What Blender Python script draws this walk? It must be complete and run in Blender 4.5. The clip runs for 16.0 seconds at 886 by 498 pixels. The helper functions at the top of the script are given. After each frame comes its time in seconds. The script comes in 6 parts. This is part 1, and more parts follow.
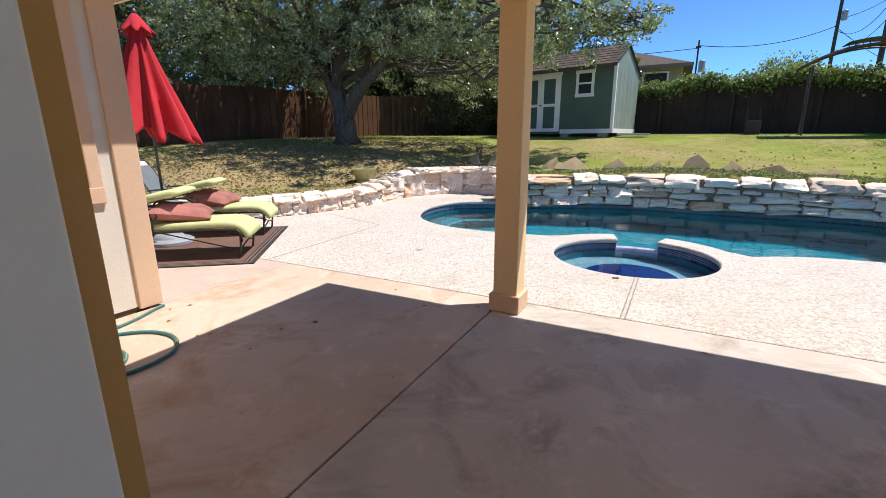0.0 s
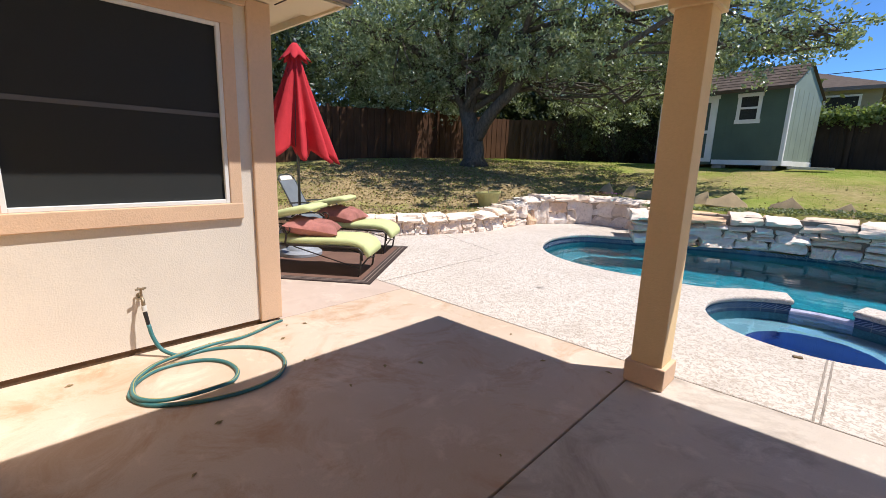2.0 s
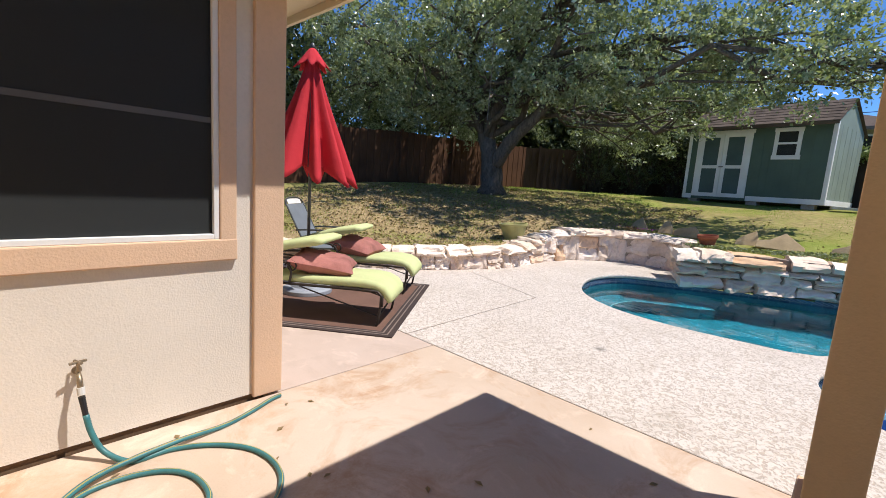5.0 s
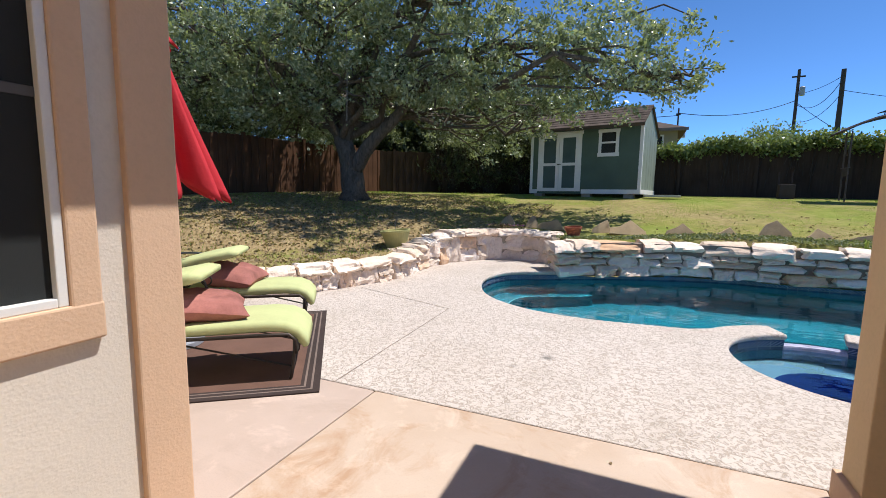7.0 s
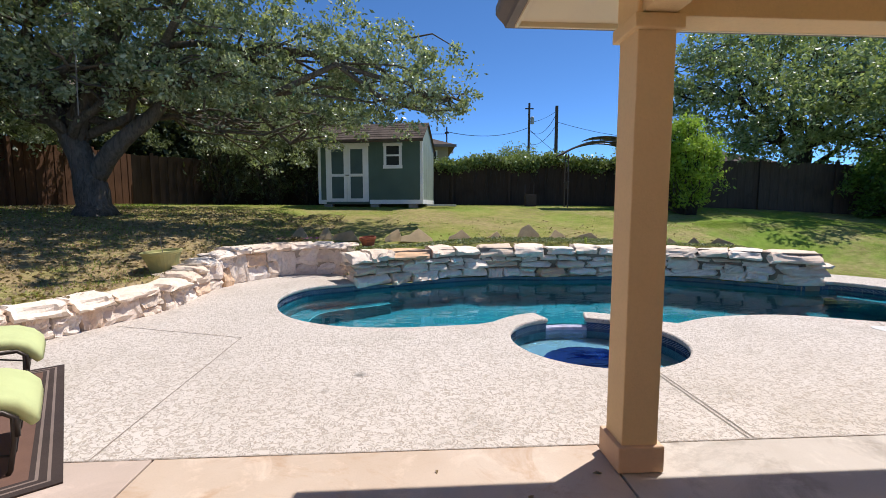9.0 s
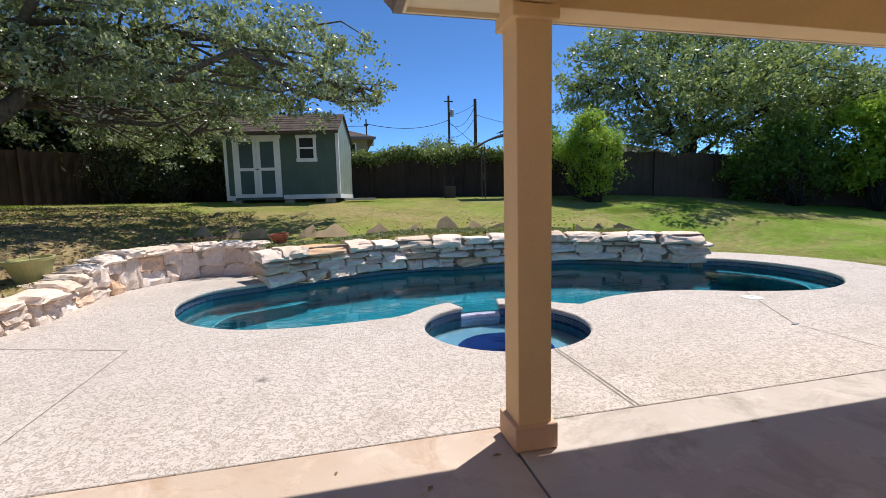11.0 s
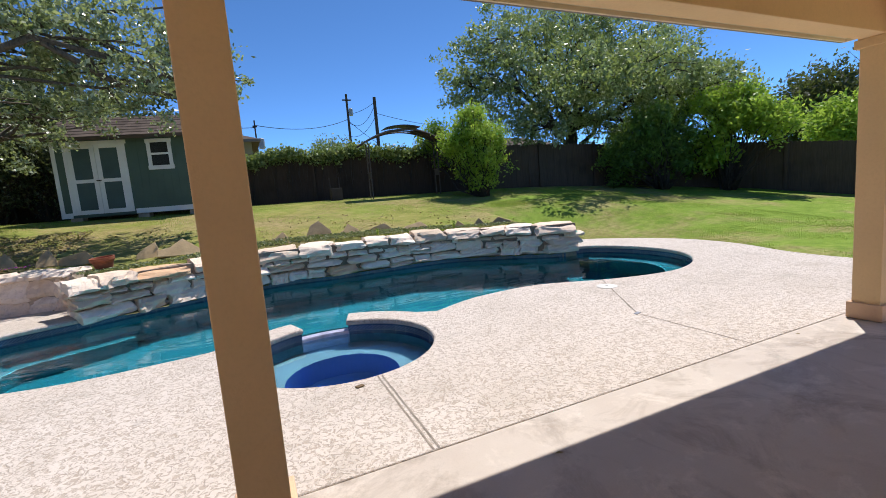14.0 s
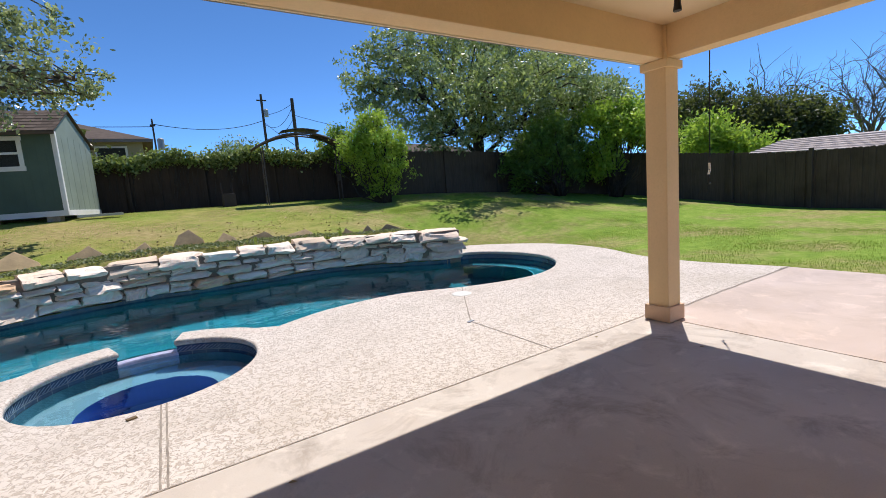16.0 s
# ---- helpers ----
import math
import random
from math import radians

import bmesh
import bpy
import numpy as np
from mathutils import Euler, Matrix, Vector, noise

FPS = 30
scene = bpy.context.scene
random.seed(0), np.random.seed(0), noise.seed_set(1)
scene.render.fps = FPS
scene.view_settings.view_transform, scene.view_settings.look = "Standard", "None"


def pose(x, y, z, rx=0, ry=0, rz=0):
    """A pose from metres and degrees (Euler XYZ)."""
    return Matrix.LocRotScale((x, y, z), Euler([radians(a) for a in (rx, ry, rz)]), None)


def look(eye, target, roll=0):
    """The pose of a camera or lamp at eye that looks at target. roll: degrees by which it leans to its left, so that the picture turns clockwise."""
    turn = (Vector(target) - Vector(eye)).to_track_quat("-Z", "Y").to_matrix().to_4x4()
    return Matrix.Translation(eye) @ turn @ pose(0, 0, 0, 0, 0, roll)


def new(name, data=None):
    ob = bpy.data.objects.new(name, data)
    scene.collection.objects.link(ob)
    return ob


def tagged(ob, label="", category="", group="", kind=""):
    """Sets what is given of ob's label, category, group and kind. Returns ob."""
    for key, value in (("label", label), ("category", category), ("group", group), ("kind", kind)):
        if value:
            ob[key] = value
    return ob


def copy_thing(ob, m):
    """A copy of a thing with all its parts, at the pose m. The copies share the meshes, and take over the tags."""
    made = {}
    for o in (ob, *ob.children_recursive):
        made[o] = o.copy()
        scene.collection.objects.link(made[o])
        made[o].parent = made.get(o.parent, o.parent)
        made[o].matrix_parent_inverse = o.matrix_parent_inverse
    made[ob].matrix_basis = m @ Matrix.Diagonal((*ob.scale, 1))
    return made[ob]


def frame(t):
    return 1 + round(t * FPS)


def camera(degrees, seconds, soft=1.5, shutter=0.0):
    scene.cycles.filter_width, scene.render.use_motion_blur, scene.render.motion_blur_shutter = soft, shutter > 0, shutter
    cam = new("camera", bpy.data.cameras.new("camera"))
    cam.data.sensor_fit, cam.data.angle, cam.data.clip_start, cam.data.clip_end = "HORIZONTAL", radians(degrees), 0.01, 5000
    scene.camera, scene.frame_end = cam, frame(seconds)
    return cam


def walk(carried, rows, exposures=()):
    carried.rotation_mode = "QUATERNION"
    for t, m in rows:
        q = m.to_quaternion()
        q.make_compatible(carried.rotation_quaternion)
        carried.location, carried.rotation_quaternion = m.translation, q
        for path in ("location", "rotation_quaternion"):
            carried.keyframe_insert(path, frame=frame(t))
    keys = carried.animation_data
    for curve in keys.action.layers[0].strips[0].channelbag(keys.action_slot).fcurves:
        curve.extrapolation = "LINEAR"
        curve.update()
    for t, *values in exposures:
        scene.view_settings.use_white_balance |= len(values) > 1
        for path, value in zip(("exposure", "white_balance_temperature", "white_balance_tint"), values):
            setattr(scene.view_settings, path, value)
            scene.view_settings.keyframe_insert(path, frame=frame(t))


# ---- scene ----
cam = camera(90.4, 16.0, soft=0.7)
PATH = [
    (0, (0.003, -0.014, 1.379), (-0.895, 1.707, 0.896), -0.3),
    (0.5, (-0.144, 0.133, 1.383), (-1.009, 1.877, 0.922), 0.5),
    (1, (-0.198, 0.204, 1.391), (-1.18, 1.89, 0.951), 1.3),
    (1.5, (-0.263, 0.268, 1.429), (-1.498, 1.784, 1.009), 1.8),
    (2, (-0.274, 0.305, 1.431), (-1.609, 1.74, 1.033), 1.9),
    (2.5, (-0.291, 0.333, 1.458), (-1.633, 1.77, 1.093), 2.6),
    (3, (-0.374, 0.382, 1.471), (-1.738, 1.807, 1.143), 3.2),
    (3.5, (-0.466, 0.481, 1.464), (-1.856, 1.888, 1.168), 3.8),
    (6, (-1.789, 0.817, 1.427), (-3.043, 2.349, 1.144), 3.8),
    (6.5, (-2.023, 0.782, 1.434), (-3.012, 2.501, 1.173), 1.6),
    (7, (-2.189, 0.89, 1.412), (-2.978, 2.712, 1.173), 0.9),
    (7.5, (-2.293, 0.958, 1.44), (-2.803, 2.881, 1.231), 0.7),
    (8, (-2.352, 0.983, 1.437), (-2.605, 2.957, 1.236), -0.4),
    (8.5, (-2.346, 0.996, 1.439), (-2.458, 2.984, 1.254), -0.4),
    (9, (-2.331, 1.004, 1.437), (-2.208, 2.991, 1.25), 0.0),
    (9.5, (-2.325, 1.006, 1.438), (-2.02, 2.974, 1.254), 0.1),
    (12, (-1.878, 1.128, 1.409), (-1.362, 3.045, 1.165), -1.7),
    (12.5, (-1.727, 1.264, 1.42), (-1.102, 3.148, 1.176), -1.6),
    (13, (-1.568, 1.343, 1.432), (-0.778, 3.164, 1.187), -2.1),
    (13.5, (-1.311, 1.369, 1.416), (-0.517, 3.19, 1.182), -3.6),
    (14, (-1.049, 1.352, 1.404), (-0.252, 3.17, 1.157), -4.7),
    (14.5, (-0.745, 1.368, 1.38), (0.206, 3.107, 1.109), -4.1),
    (15, (-0.488, 1.299, 1.394), (0.505, 3.017, 1.145), -5.2),
    (15.5, (-0.264, 1.074, 1.396), (0.755, 2.776, 1.144), -6.3),
    (16, (-0.089, 0.947, 1.376), (0.979, 2.619, 1.125), -4.5),
]
EXPOSURES = [(t, e, 6260, 12) for t, e in ((0.0, 0.92), (2.0, 0.86), (3.5, 0.80), (7.0, 0.71), (9.5, 0.63), (12.5, 0.63), (16.0, 0.69))]
walk(cam, [(t, look(eye, target, roll)) for t, eye, target, roll in PATH], EXPOSURES)

# ---- world and sun ----
SUN_WAY = Vector((-1.14, -0.78, -2.71)).normalized()
world = bpy.data.worlds.new("sky")
scene.world = world
world.use_nodes = True
wn = world.node_tree.nodes
sky = wn.new("ShaderNodeTexSky")
sky.sky_type = 'NISHITA'
sky.sun_disc = False
sky.sun_elevation = math.asin(-SUN_WAY.z)
sky.sun_rotation = math.atan2(-SUN_WAY.x, -SUN_WAY.y)
sky.altitude = 200
sky.air_density, sky.dust_density, sky.ozone_density = 0.36, 0.0, 3.0
wn["Background"].inputs["Strength"].default_value = 0.15
clear = wn.new("ShaderNodeMix")
clear.data_type, clear.blend_type = 'RGBA', 'MULTIPLY'
clear.inputs[0].default_value = 1.0
clear.inputs[7].default_value = (0.63, 0.91, 1.05, 1)
world.node_tree.links.new(sky.outputs[0], clear.inputs[6])
world.node_tree.links.new(clear.outputs[2], wn["Background"].inputs["Color"])
sun = new("sun", bpy.data.lights.new("sun", 'SUN'))
sun.data.energy, sun.data.angle, sun.data.color = 3.45, radians(0.55), (1.0, 0.94, 0.855)
sun.matrix_world = look((20, 13, 43), Vector((20, 13, 43)) + SUN_WAY)


# ---- materials ----
class Nodes:
    def __init__(self, name):
        self.m = bpy.data.materials.new(name)
        self.m.use_nodes = True
        self.t = self.m.node_tree
        self.p = self.t.nodes["Principled BSDF"]
        self.out = self.t.nodes["Material Output"]
        self.geo = self.t.nodes.new("ShaderNodeNewGeometry")
        self.pos = self.geo.outputs["Position"]

    def link(self, a, b):
        self.t.links.new(a, b)

    def local(self):
        return self.t.nodes.new("ShaderNodeTexCoord").outputs["Object"]

    def uv(self):
        return self.t.nodes.new("ShaderNodeTexCoord").outputs["UV"]

    def scaled(self, vec, sx, sy, sz):
        n = self.t.nodes.new("ShaderNodeMapping")
        n.inputs["Scale"].default_value = (sx, sy, sz)
        self.link(vec, n.inputs["Vector"])
        return n.outputs[0]

    def noise(self, scale, detail=4.0, rough=0.55, vec=None, distort=0.0):
        n = self.t.nodes.new("ShaderNodeTexNoise")
        n.inputs["Scale"].default_value, n.inputs["Detail"].default_value = scale, detail
        n.inputs["Roughness"].default_value, n.inputs["Distortion"].default_value = rough, distort
        self.link(vec or self.pos, n.inputs["Vector"])
        return n.outputs["Fac"]

    def voronoi(self, scale, feature='F1', vec=None, out="Distance"):
        n = self.t.nodes.new("ShaderNodeTexVoronoi")
        n.feature = feature
        n.inputs["Scale"].default_value = scale
        self.link(vec or self.pos, n.inputs["Vector"])
        return n.outputs[out]

    def ramp(self, fac, *stops):
        n = self.t.nodes.new("ShaderNodeValToRGB")
        e = n.color_ramp.elements
        while len(e) < len(stops):
            e.new(0.5)
        for s, (p, c) in zip(e, stops):
            s.position = p
            s.color = (*c, 1) if len(c) == 3 else c
        self.link(fac, n.inputs[0])
        return n.outputs[0]

    def mask(self, fac, lo, hi):
        n = self.t.nodes.new("ShaderNodeMapRange")
        n.inputs[1].default_value, n.inputs[2].default_value = lo, hi
        self.link(fac, n.inputs[0])
        return n.outputs[0]

    def mix(self, fac, a, b, mode='MIX'):
        n = self.t.nodes.new("ShaderNodeMix")
        n.data_type, n.blend_type = 'RGBA', mode
        for sock, v in ((n.inputs[0], fac), (n.inputs[6], a), (n.inputs[7], b)):
            if isinstance(v, (int, float)):
                sock.default_value = v
            elif isinstance(v, tuple):
                sock.default_value = (*v, 1)
            else:
                self.link(v, sock)
        return n.outputs[2]

    def math(self, op, a, b=0.0):
        n = self.t.nodes.new("ShaderNodeMath")
        n.operation = op
        for sock, v in zip(n.inputs, (a, b)):
            if isinstance(v, (int, float)):
                sock.default_value = v
            else:
                self.link(v, sock)
        return n.outputs[0]

    def random(self):
        return self.t.nodes.new("ShaderNodeObjectInfo").outputs["Random"]

    def island(self):
        return self.geo.outputs["Random Per Island"]

    def bump(self, height, strength, dist=0.01):
        n = self.t.nodes.new("ShaderNodeBump")
        n.inputs["Strength"].default_value, n.inputs["Distance"].default_value = strength, dist
        if self.p.inputs["Normal"].links:
            self.link(self.p.inputs["Normal"].links[0].from_socket, n.inputs["Normal"])
        self.link(height, n.inputs["Height"])
        self.link(n.outputs[0], self.p.inputs["Normal"])
        return self

    def done(self, color=None, rough=0.8, metal=0.0, spec=0.5):
        if color is not None:
            if isinstance(color, tuple):
                self.p.inputs["Base Color"].default_value = (*color, 1)
            else:
                self.link(color, self.p.inputs["Base Color"])
        if isinstance(rough, (int, float)):
            self.p.inputs["Roughness"].default_value = rough
        else:
            self.link(rough, self.p.inputs["Roughness"])
        self.p.inputs["Metallic"].default_value = metal
        self.p.inputs["Specular IOR Level"].default_value = spec
        return self.m


def tint(c, k):
    return tuple(min(1.0, v * k) for v in c)


def surface(name, c, vary=0.25, scale=2.0, fine=60.0, rough=0.8, bump=0.3, depth=0.004, metal=0.0, spec=0.4, per_piece=0.0):
    """Two scales of colour variation and a fine relief."""
    n = Nodes(name)
    vec = n.pos
    a = n.ramp(n.noise(scale, 5, vec=vec), (0.3, tint(c, 1 - vary)), (0.7, tint(c, 1 + vary)))
    b = n.mix(n.math('MULTIPLY', n.mask(n.noise(fine, 3, vec=vec), 0.35, 0.7), 0.35 * vary / 0.25), a, tint(c, 0.6))
    if per_piece:
        b = n.mix(per_piece, b, n.ramp(n.random(), (0.0, tint(c, 0.5)), (0.5, c), (1.0, tint(c, 1.35))))
    if bump:
        n.bump(n.noise(fine, 4, vec=vec), bump, depth)
    return n.done(b, rough, metal, spec)


def stucco(name, c):
    n = Nodes(name)
    col = n.ramp(n.noise(1.3, 5), (0.3, tint(c, 0.93)), (0.7, tint(c, 1.05)))
    col = n.mix(n.math('MULTIPLY', n.mask(n.noise(45, 4), 0.45, 0.75), 0.25), col, tint(c, 0.8))
    h = n.math('ADD', n.noise(62, 5, 0.65), n.math('MULTIPLY', n.voronoi(90), 0.5))
    n.bump(h, 0.45, 0.0032)
    return n.done(col, 0.9, 0, 0.2)


def kool_deck():
    """Cream textured deck: raised flat islands with darker sandy seams, stained in broad patches."""
    n = Nodes("textured pool deck")
    warp = n.noise(9, 2)
    fac = n.noise(29, 3, 0.5, distort=1.2)
    seams = n.mask(fac, 0.39, 0.53)
    big = n.noise(0.5, 4)
    pale = n.mix(n.mask(big, 0.3, 0.7), (0.59, 0.52, 0.455), (0.67, 0.60, 0.54))
    sandy = n.mix(n.mask(warp, 0.3, 0.7), (0.415, 0.35, 0.29), (0.485, 0.415, 0.35))
    col = n.mix(seams, sandy, pale)
    col = n.mix(n.math('MULTIPLY', n.mask(n.noise(2.2, 6), 0.50, 0.75), 0.35), col, (0.38, 0.33, 0.27))
    col = n.mix(n.math('MULTIPLY', n.mask(n.noise(0.38, 6, 0.7), 0.52, 0.68), 0.38), col, (0.40, 0.335, 0.26))
    col = n.mix(n.math('MULTIPLY', n.mask(n.noise(1.1, 7, 0.75, distort=0.7), 0.58, 0.68), 0.22), col, (0.27, 0.24, 0.20))
    for x, y, r, dark in ((-2.82, 4.72, 0.075, 0.75), (-3.05, 4.4, 0.05, 0.3), (-1.9, 4.9, 0.05, 0.25)):
        d = n.t.nodes.new("ShaderNodeVectorMath")
        d.operation = 'DISTANCE'
        d.inputs[1].default_value = (x, y, 0)
        n.link(n.pos, d.inputs[0])
        spot = n.mask(n.math('ADD', d.outputs["Value"], n.math('MULTIPLY', n.noise(22, 5, 0.7), r * 1.6)), r * 1.9, r * 1.0)
        col = n.mix(n.math('MULTIPLY', spot, dark), col, (0.16, 0.145, 0.125))
    n.bump(n.math('ADD', seams, n.math('MULTIPLY', n.noise(180, 3), 0.3)), 0.6, 0.007)
    return n.done(col, 0.85, 0, 0.25)


def stained_concrete(name, c1, c2, stain):
    n = Nodes(name)
    a = n.mix(n.mask(n.noise(0.8, 5, 0.6), 0.35, 0.65), c1, c2)
    a = n.mix(n.math('MULTIPLY', n.mask(n.noise(1.7, 7, 0.7, distort=0.9), 0.49, 0.66), 0.75), a, stain)
    a = n.mix(n.math('MULTIPLY', n.mask(n.noise(3.3, 6, 0.7, distort=0.5), 0.54, 0.70), 0.5), a, tint(c2, 1.35))
    a = n.mix(n.math('MULTIPLY', n.mask(n.noise(120, 3), 0.5, 0.8), 0.25), a, tint(c1, 0.6))
    n.bump(n.noise(35, 6, 0.6), 0.15, 0.004)
    return n.done(a, n.ramp(n.noise(1.1, 4), (0.35, (0.5,) * 3), (0.7, (0.72,) * 3)), 0, 0.35)


def limestone(name, grime, warm=(1.0, 1.0, 1.0)):
    n = Nodes(name)
    c = n.ramp(n.random(), (0.0, (0.70, 0.60, 0.50)), (0.25, (0.84, 0.75, 0.67)), (0.7, (0.92, 0.86, 0.80)), (0.9, (0.84, 0.71, 0.61)), (1.0, (0.70, 0.47, 0.29)))
    c = n.mix(n.math('MULTIPLY', n.mask(n.noise(5, 6, 0.65), 0.52 - grime, 0.74 - grime), 0.28 + grime), c, (0.52, 0.40, 0.29))
    c = n.mix(n.math('MULTIPLY', n.mask(n.noise(21, 6, 0.75), 0.60 - grime, 0.72 - grime), 0.30), c, (0.30, 0.27, 0.24))
    c = n.mix(1.0, c, warm, 'MULTIPLY')
    n.bump(n.noise(8, 8, 0.7), 0.6, 0.045)
    n.bump(n.voronoi(34), 0.3, 0.01)
    return n.done(c, 0.92, 0, 0.15)


def lawn_material():
    n = Nodes("lawn")
    green = n.ramp(n.noise(3.5, 6, 0.7), (0.25, (0.11, 0.185, 0.022)), (0.52, (0.19, 0.285, 0.036)), (0.8, (0.31, 0.36, 0.08)))
    dry = n.ramp(n.noise(7.0, 6, 0.75), (0.3, (0.16, 0.108, 0.055)), (0.5, (0.34, 0.245, 0.125)), (0.72, (0.52, 0.40, 0.235)))
    sep = n.t.nodes.new("ShaderNodeSeparateXYZ")
    n.link(n.pos, sep.inputs[0])
    tired = n.ramp(n.noise(2.6, 6, 0.75), (0.3, (0.15, 0.18, 0.035)), (0.52, (0.27, 0.265, 0.065)), (0.78, (0.40, 0.345, 0.15)))
    green = n.mix(n.math('ADD', n.mask(sep.outputs[0], 3.0, 8.0), n.math('MULTIPLY', n.mask(n.noise(0.6, 4), 0.45, 0.62), 0.45)), tired, green)
    patch = n.mask(n.noise(0.45, 5, 0.65), 0.46, 0.60)
    # leaf litter gathers round the oak
    near = n.math('SUBTRACT', 1.0, n.math('MULTIPLY', n.math('ADD', n.math('ABSOLUTE', n.math('ADD', sep.outputs[0], 8.6)), n.math('ABSOLUTE', n.math('SUBTRACT', sep.outputs[1], 9.0))), 0.10))
    fac = n.math('ADD', n.math('MULTIPLY', patch, 0.62), n.math('MAXIMUM', near, 0.0))
    fac = n.math('MINIMUM', n.math('MULTIPLY', fac, n.mask(n.noise(1.6, 6, 0.7), 0.2, 0.5)), 0.95)
    n.bump(n.noise(45, 5, 0.7), 0.6, 0.03)
    return n.done(n.mix(fac, green, dry), 0.95, 0, 0.15)


def leaf_material(name, dark, mid, light, gloss=0.45, thin=0.32):
    n = Nodes(name)
    c = n.ramp(n.island(), (0.0, dark), (0.62, mid), (1.0, light))
    c = n.mix(n.math('MULTIPLY', n.mask(n.noise(0.7, 3), 0.35, 0.7), 0.6), c, mid)
    m = n.done(c, gloss, 0, 0.5)
    tr = n.t.nodes.new("ShaderNodeBsdfTranslucent")
    n.link(n.mix(1.0, n.mix(0.35, c, (0.5, 0.6, 0.2)), (1.0, 1.0, 0.6), 'MULTIPLY'), tr.inputs[0])
    add = n.t.nodes.new("ShaderNodeMixShader")
    add.inputs[0].default_value = thin
    n.link(n.p.outputs[0], add.inputs[1])
    n.link(tr.outputs[0], add.inputs[2])
    n.link(add.outputs[0], n.out.inputs[0])
    return m


def bark_material(name, c):
    n = Nodes(name)
    v = n.scaled(n.pos, 1, 1, 0.3)
    h = n.noise(16, 6, 0.7, vec=v, distort=0.8)
    n.bump(h, 0.9, 0.05)
    return n.done(n.ramp(h, (0.3, tint(c, 0.45)), (0.7, tint(c, 1.3))), 0.95, 0, 0.1)


def fence_material(name, c):
    n = Nodes(name)
    v = n.scaled(n.pos, 9, 9, 0.6)
    g = n.noise(3, 6, 0.7, vec=v)
    a = n.mix(n.mask(g, 0.3, 0.7), tint(c, 0.6), tint(c, 1.35))
    a = n.mix(0.45, a, n.ramp(n.island(), (0.0, tint(c, 0.55)), (0.6, c), (1.0, tint(c, 1.7))))
    a = n.mix(n.math('MULTIPLY', n.mask(n.noise(1.1, 5), 0.5, 0.7), 0.5), a, tint(c, 0.5))
    n.bump(g, 0.4, 0.006)
    return n.done(a, 0.9, 0, 0.15)


def water_material(name, tint):
    n = Nodes(name)
    n.t.nodes.remove(n.p)
    tr = n.t.nodes.new("ShaderNodeBsdfRefraction")
    tr.inputs["Color"].default_value = (*tint, 1)
    tr.inputs["Roughness"].default_value, tr.inputs["IOR"].default_value = 0.0, 1.33
    gl = n.t.nodes.new("ShaderNodeBsdfGlossy")
    gl.inputs["Roughness"].default_value = 0.015
    b = n.t.nodes.new("ShaderNodeBump")
    b.inputs["Strength"].default_value, b.inputs["Distance"].default_value = 0.16, 0.03
    n.link(n.noise(1.7, 3, 0.45, vec=n.scaled(n.pos, 0.8, 2.2, 1), distort=1.0), b.inputs["Height"])
    fr = n.t.nodes.new("ShaderNodeFresnel")
    fr.inputs[0].default_value = 1.36
    mixer = n.t.nodes.new("ShaderNodeMixShader")
    n.link(b.outputs[0], gl.inputs["Normal"])
    n.link(b.outputs[0], tr.inputs["Normal"])
    n.link(b.outputs[0], fr.inputs["Normal"])
    n.link(fr.outputs[0], mixer.inputs[0])
    n.link(tr.outputs[0], mixer.inputs[1])
    n.link(gl.outputs[0], mixer.inputs[2])
    n.link(mixer.outputs[0], n.out.inputs[0])
    return n.m


def tile_material():
    """Waterline tiles in blues, with a pale rope pattern along the top."""
    n = Nodes("blue waterline tile")
    uv = n.uv()
    br = n.t.nodes.new("ShaderNodeTexBrick")
    br.offset = 0.0
    for k, v in (("Scale", 1.0), ("Mortar Size", 0.004), ("Brick Width", 0.15), ("Row Height", 0.075), ("Bias", 0.0)):
        br.inputs[k].default_value = v
    br.inputs["Color1"].default_value = (0.012, 0.028, 0.07, 1)
    br.inputs["Color2"].default_value = (0.03, 0.07, 0.14, 1)
    br.inputs["Mortar"].default_value = (0.16, 0.19, 0.22, 1)
    n.link(uv, br.inputs["Vector"])
    w = n.t.nodes.new("ShaderNodeTexWave")
    w.inputs["Scale"].default_value, w.inputs["Distortion"].default_value = 13.0, 1.0
    w.bands_direction = 'DIAGONAL'
    n.link(n.scaled(uv, 1, 1.6, 1), w.inputs["Vector"])
    sep = n.t.nodes.new("ShaderNodeSeparateXYZ")
    n.link(uv, sep.inputs[0])
    strip = n.math('MULTIPLY', n.math('GREATER_THAN', sep.outputs[1], 0.082), n.math('LESS_THAN', sep.outputs[1], 0.132))
    fac = n.math('MULTIPLY', n.mask(w.outputs["Fac"], 0.55, 0.75), n.math('MULTIPLY', strip, 0.5))
    return n.done(n.mix(fac, br.outputs["Color"], (0.34, 0.40, 0.50)), 0.18, 0, 0.5)


def plaster(name, c):
    n = Nodes(name)
    a = n.ramp(n.noise(1.2, 5), (0.3, tint(c, 0.85)), (0.7, tint(c, 1.12)))
    return n.done(a, 0.7, 0, 0.2)


def shingle_material(name, c):
    n = Nodes(name)
    a = n.mix(n.mask(n.noise(4, 5), 0.35, 0.7), tint(c, 0.75), tint(c, 1.25))
    a = n.mix(0.5, a, n.ramp(n.island(), (0.0, tint(c, 0.6)), (1.0, tint(c, 1.4))))
    n.bump(n.noise(70, 3), 0.5, 0.01)
    return n.done(a, 0.95, 0, 0.1)


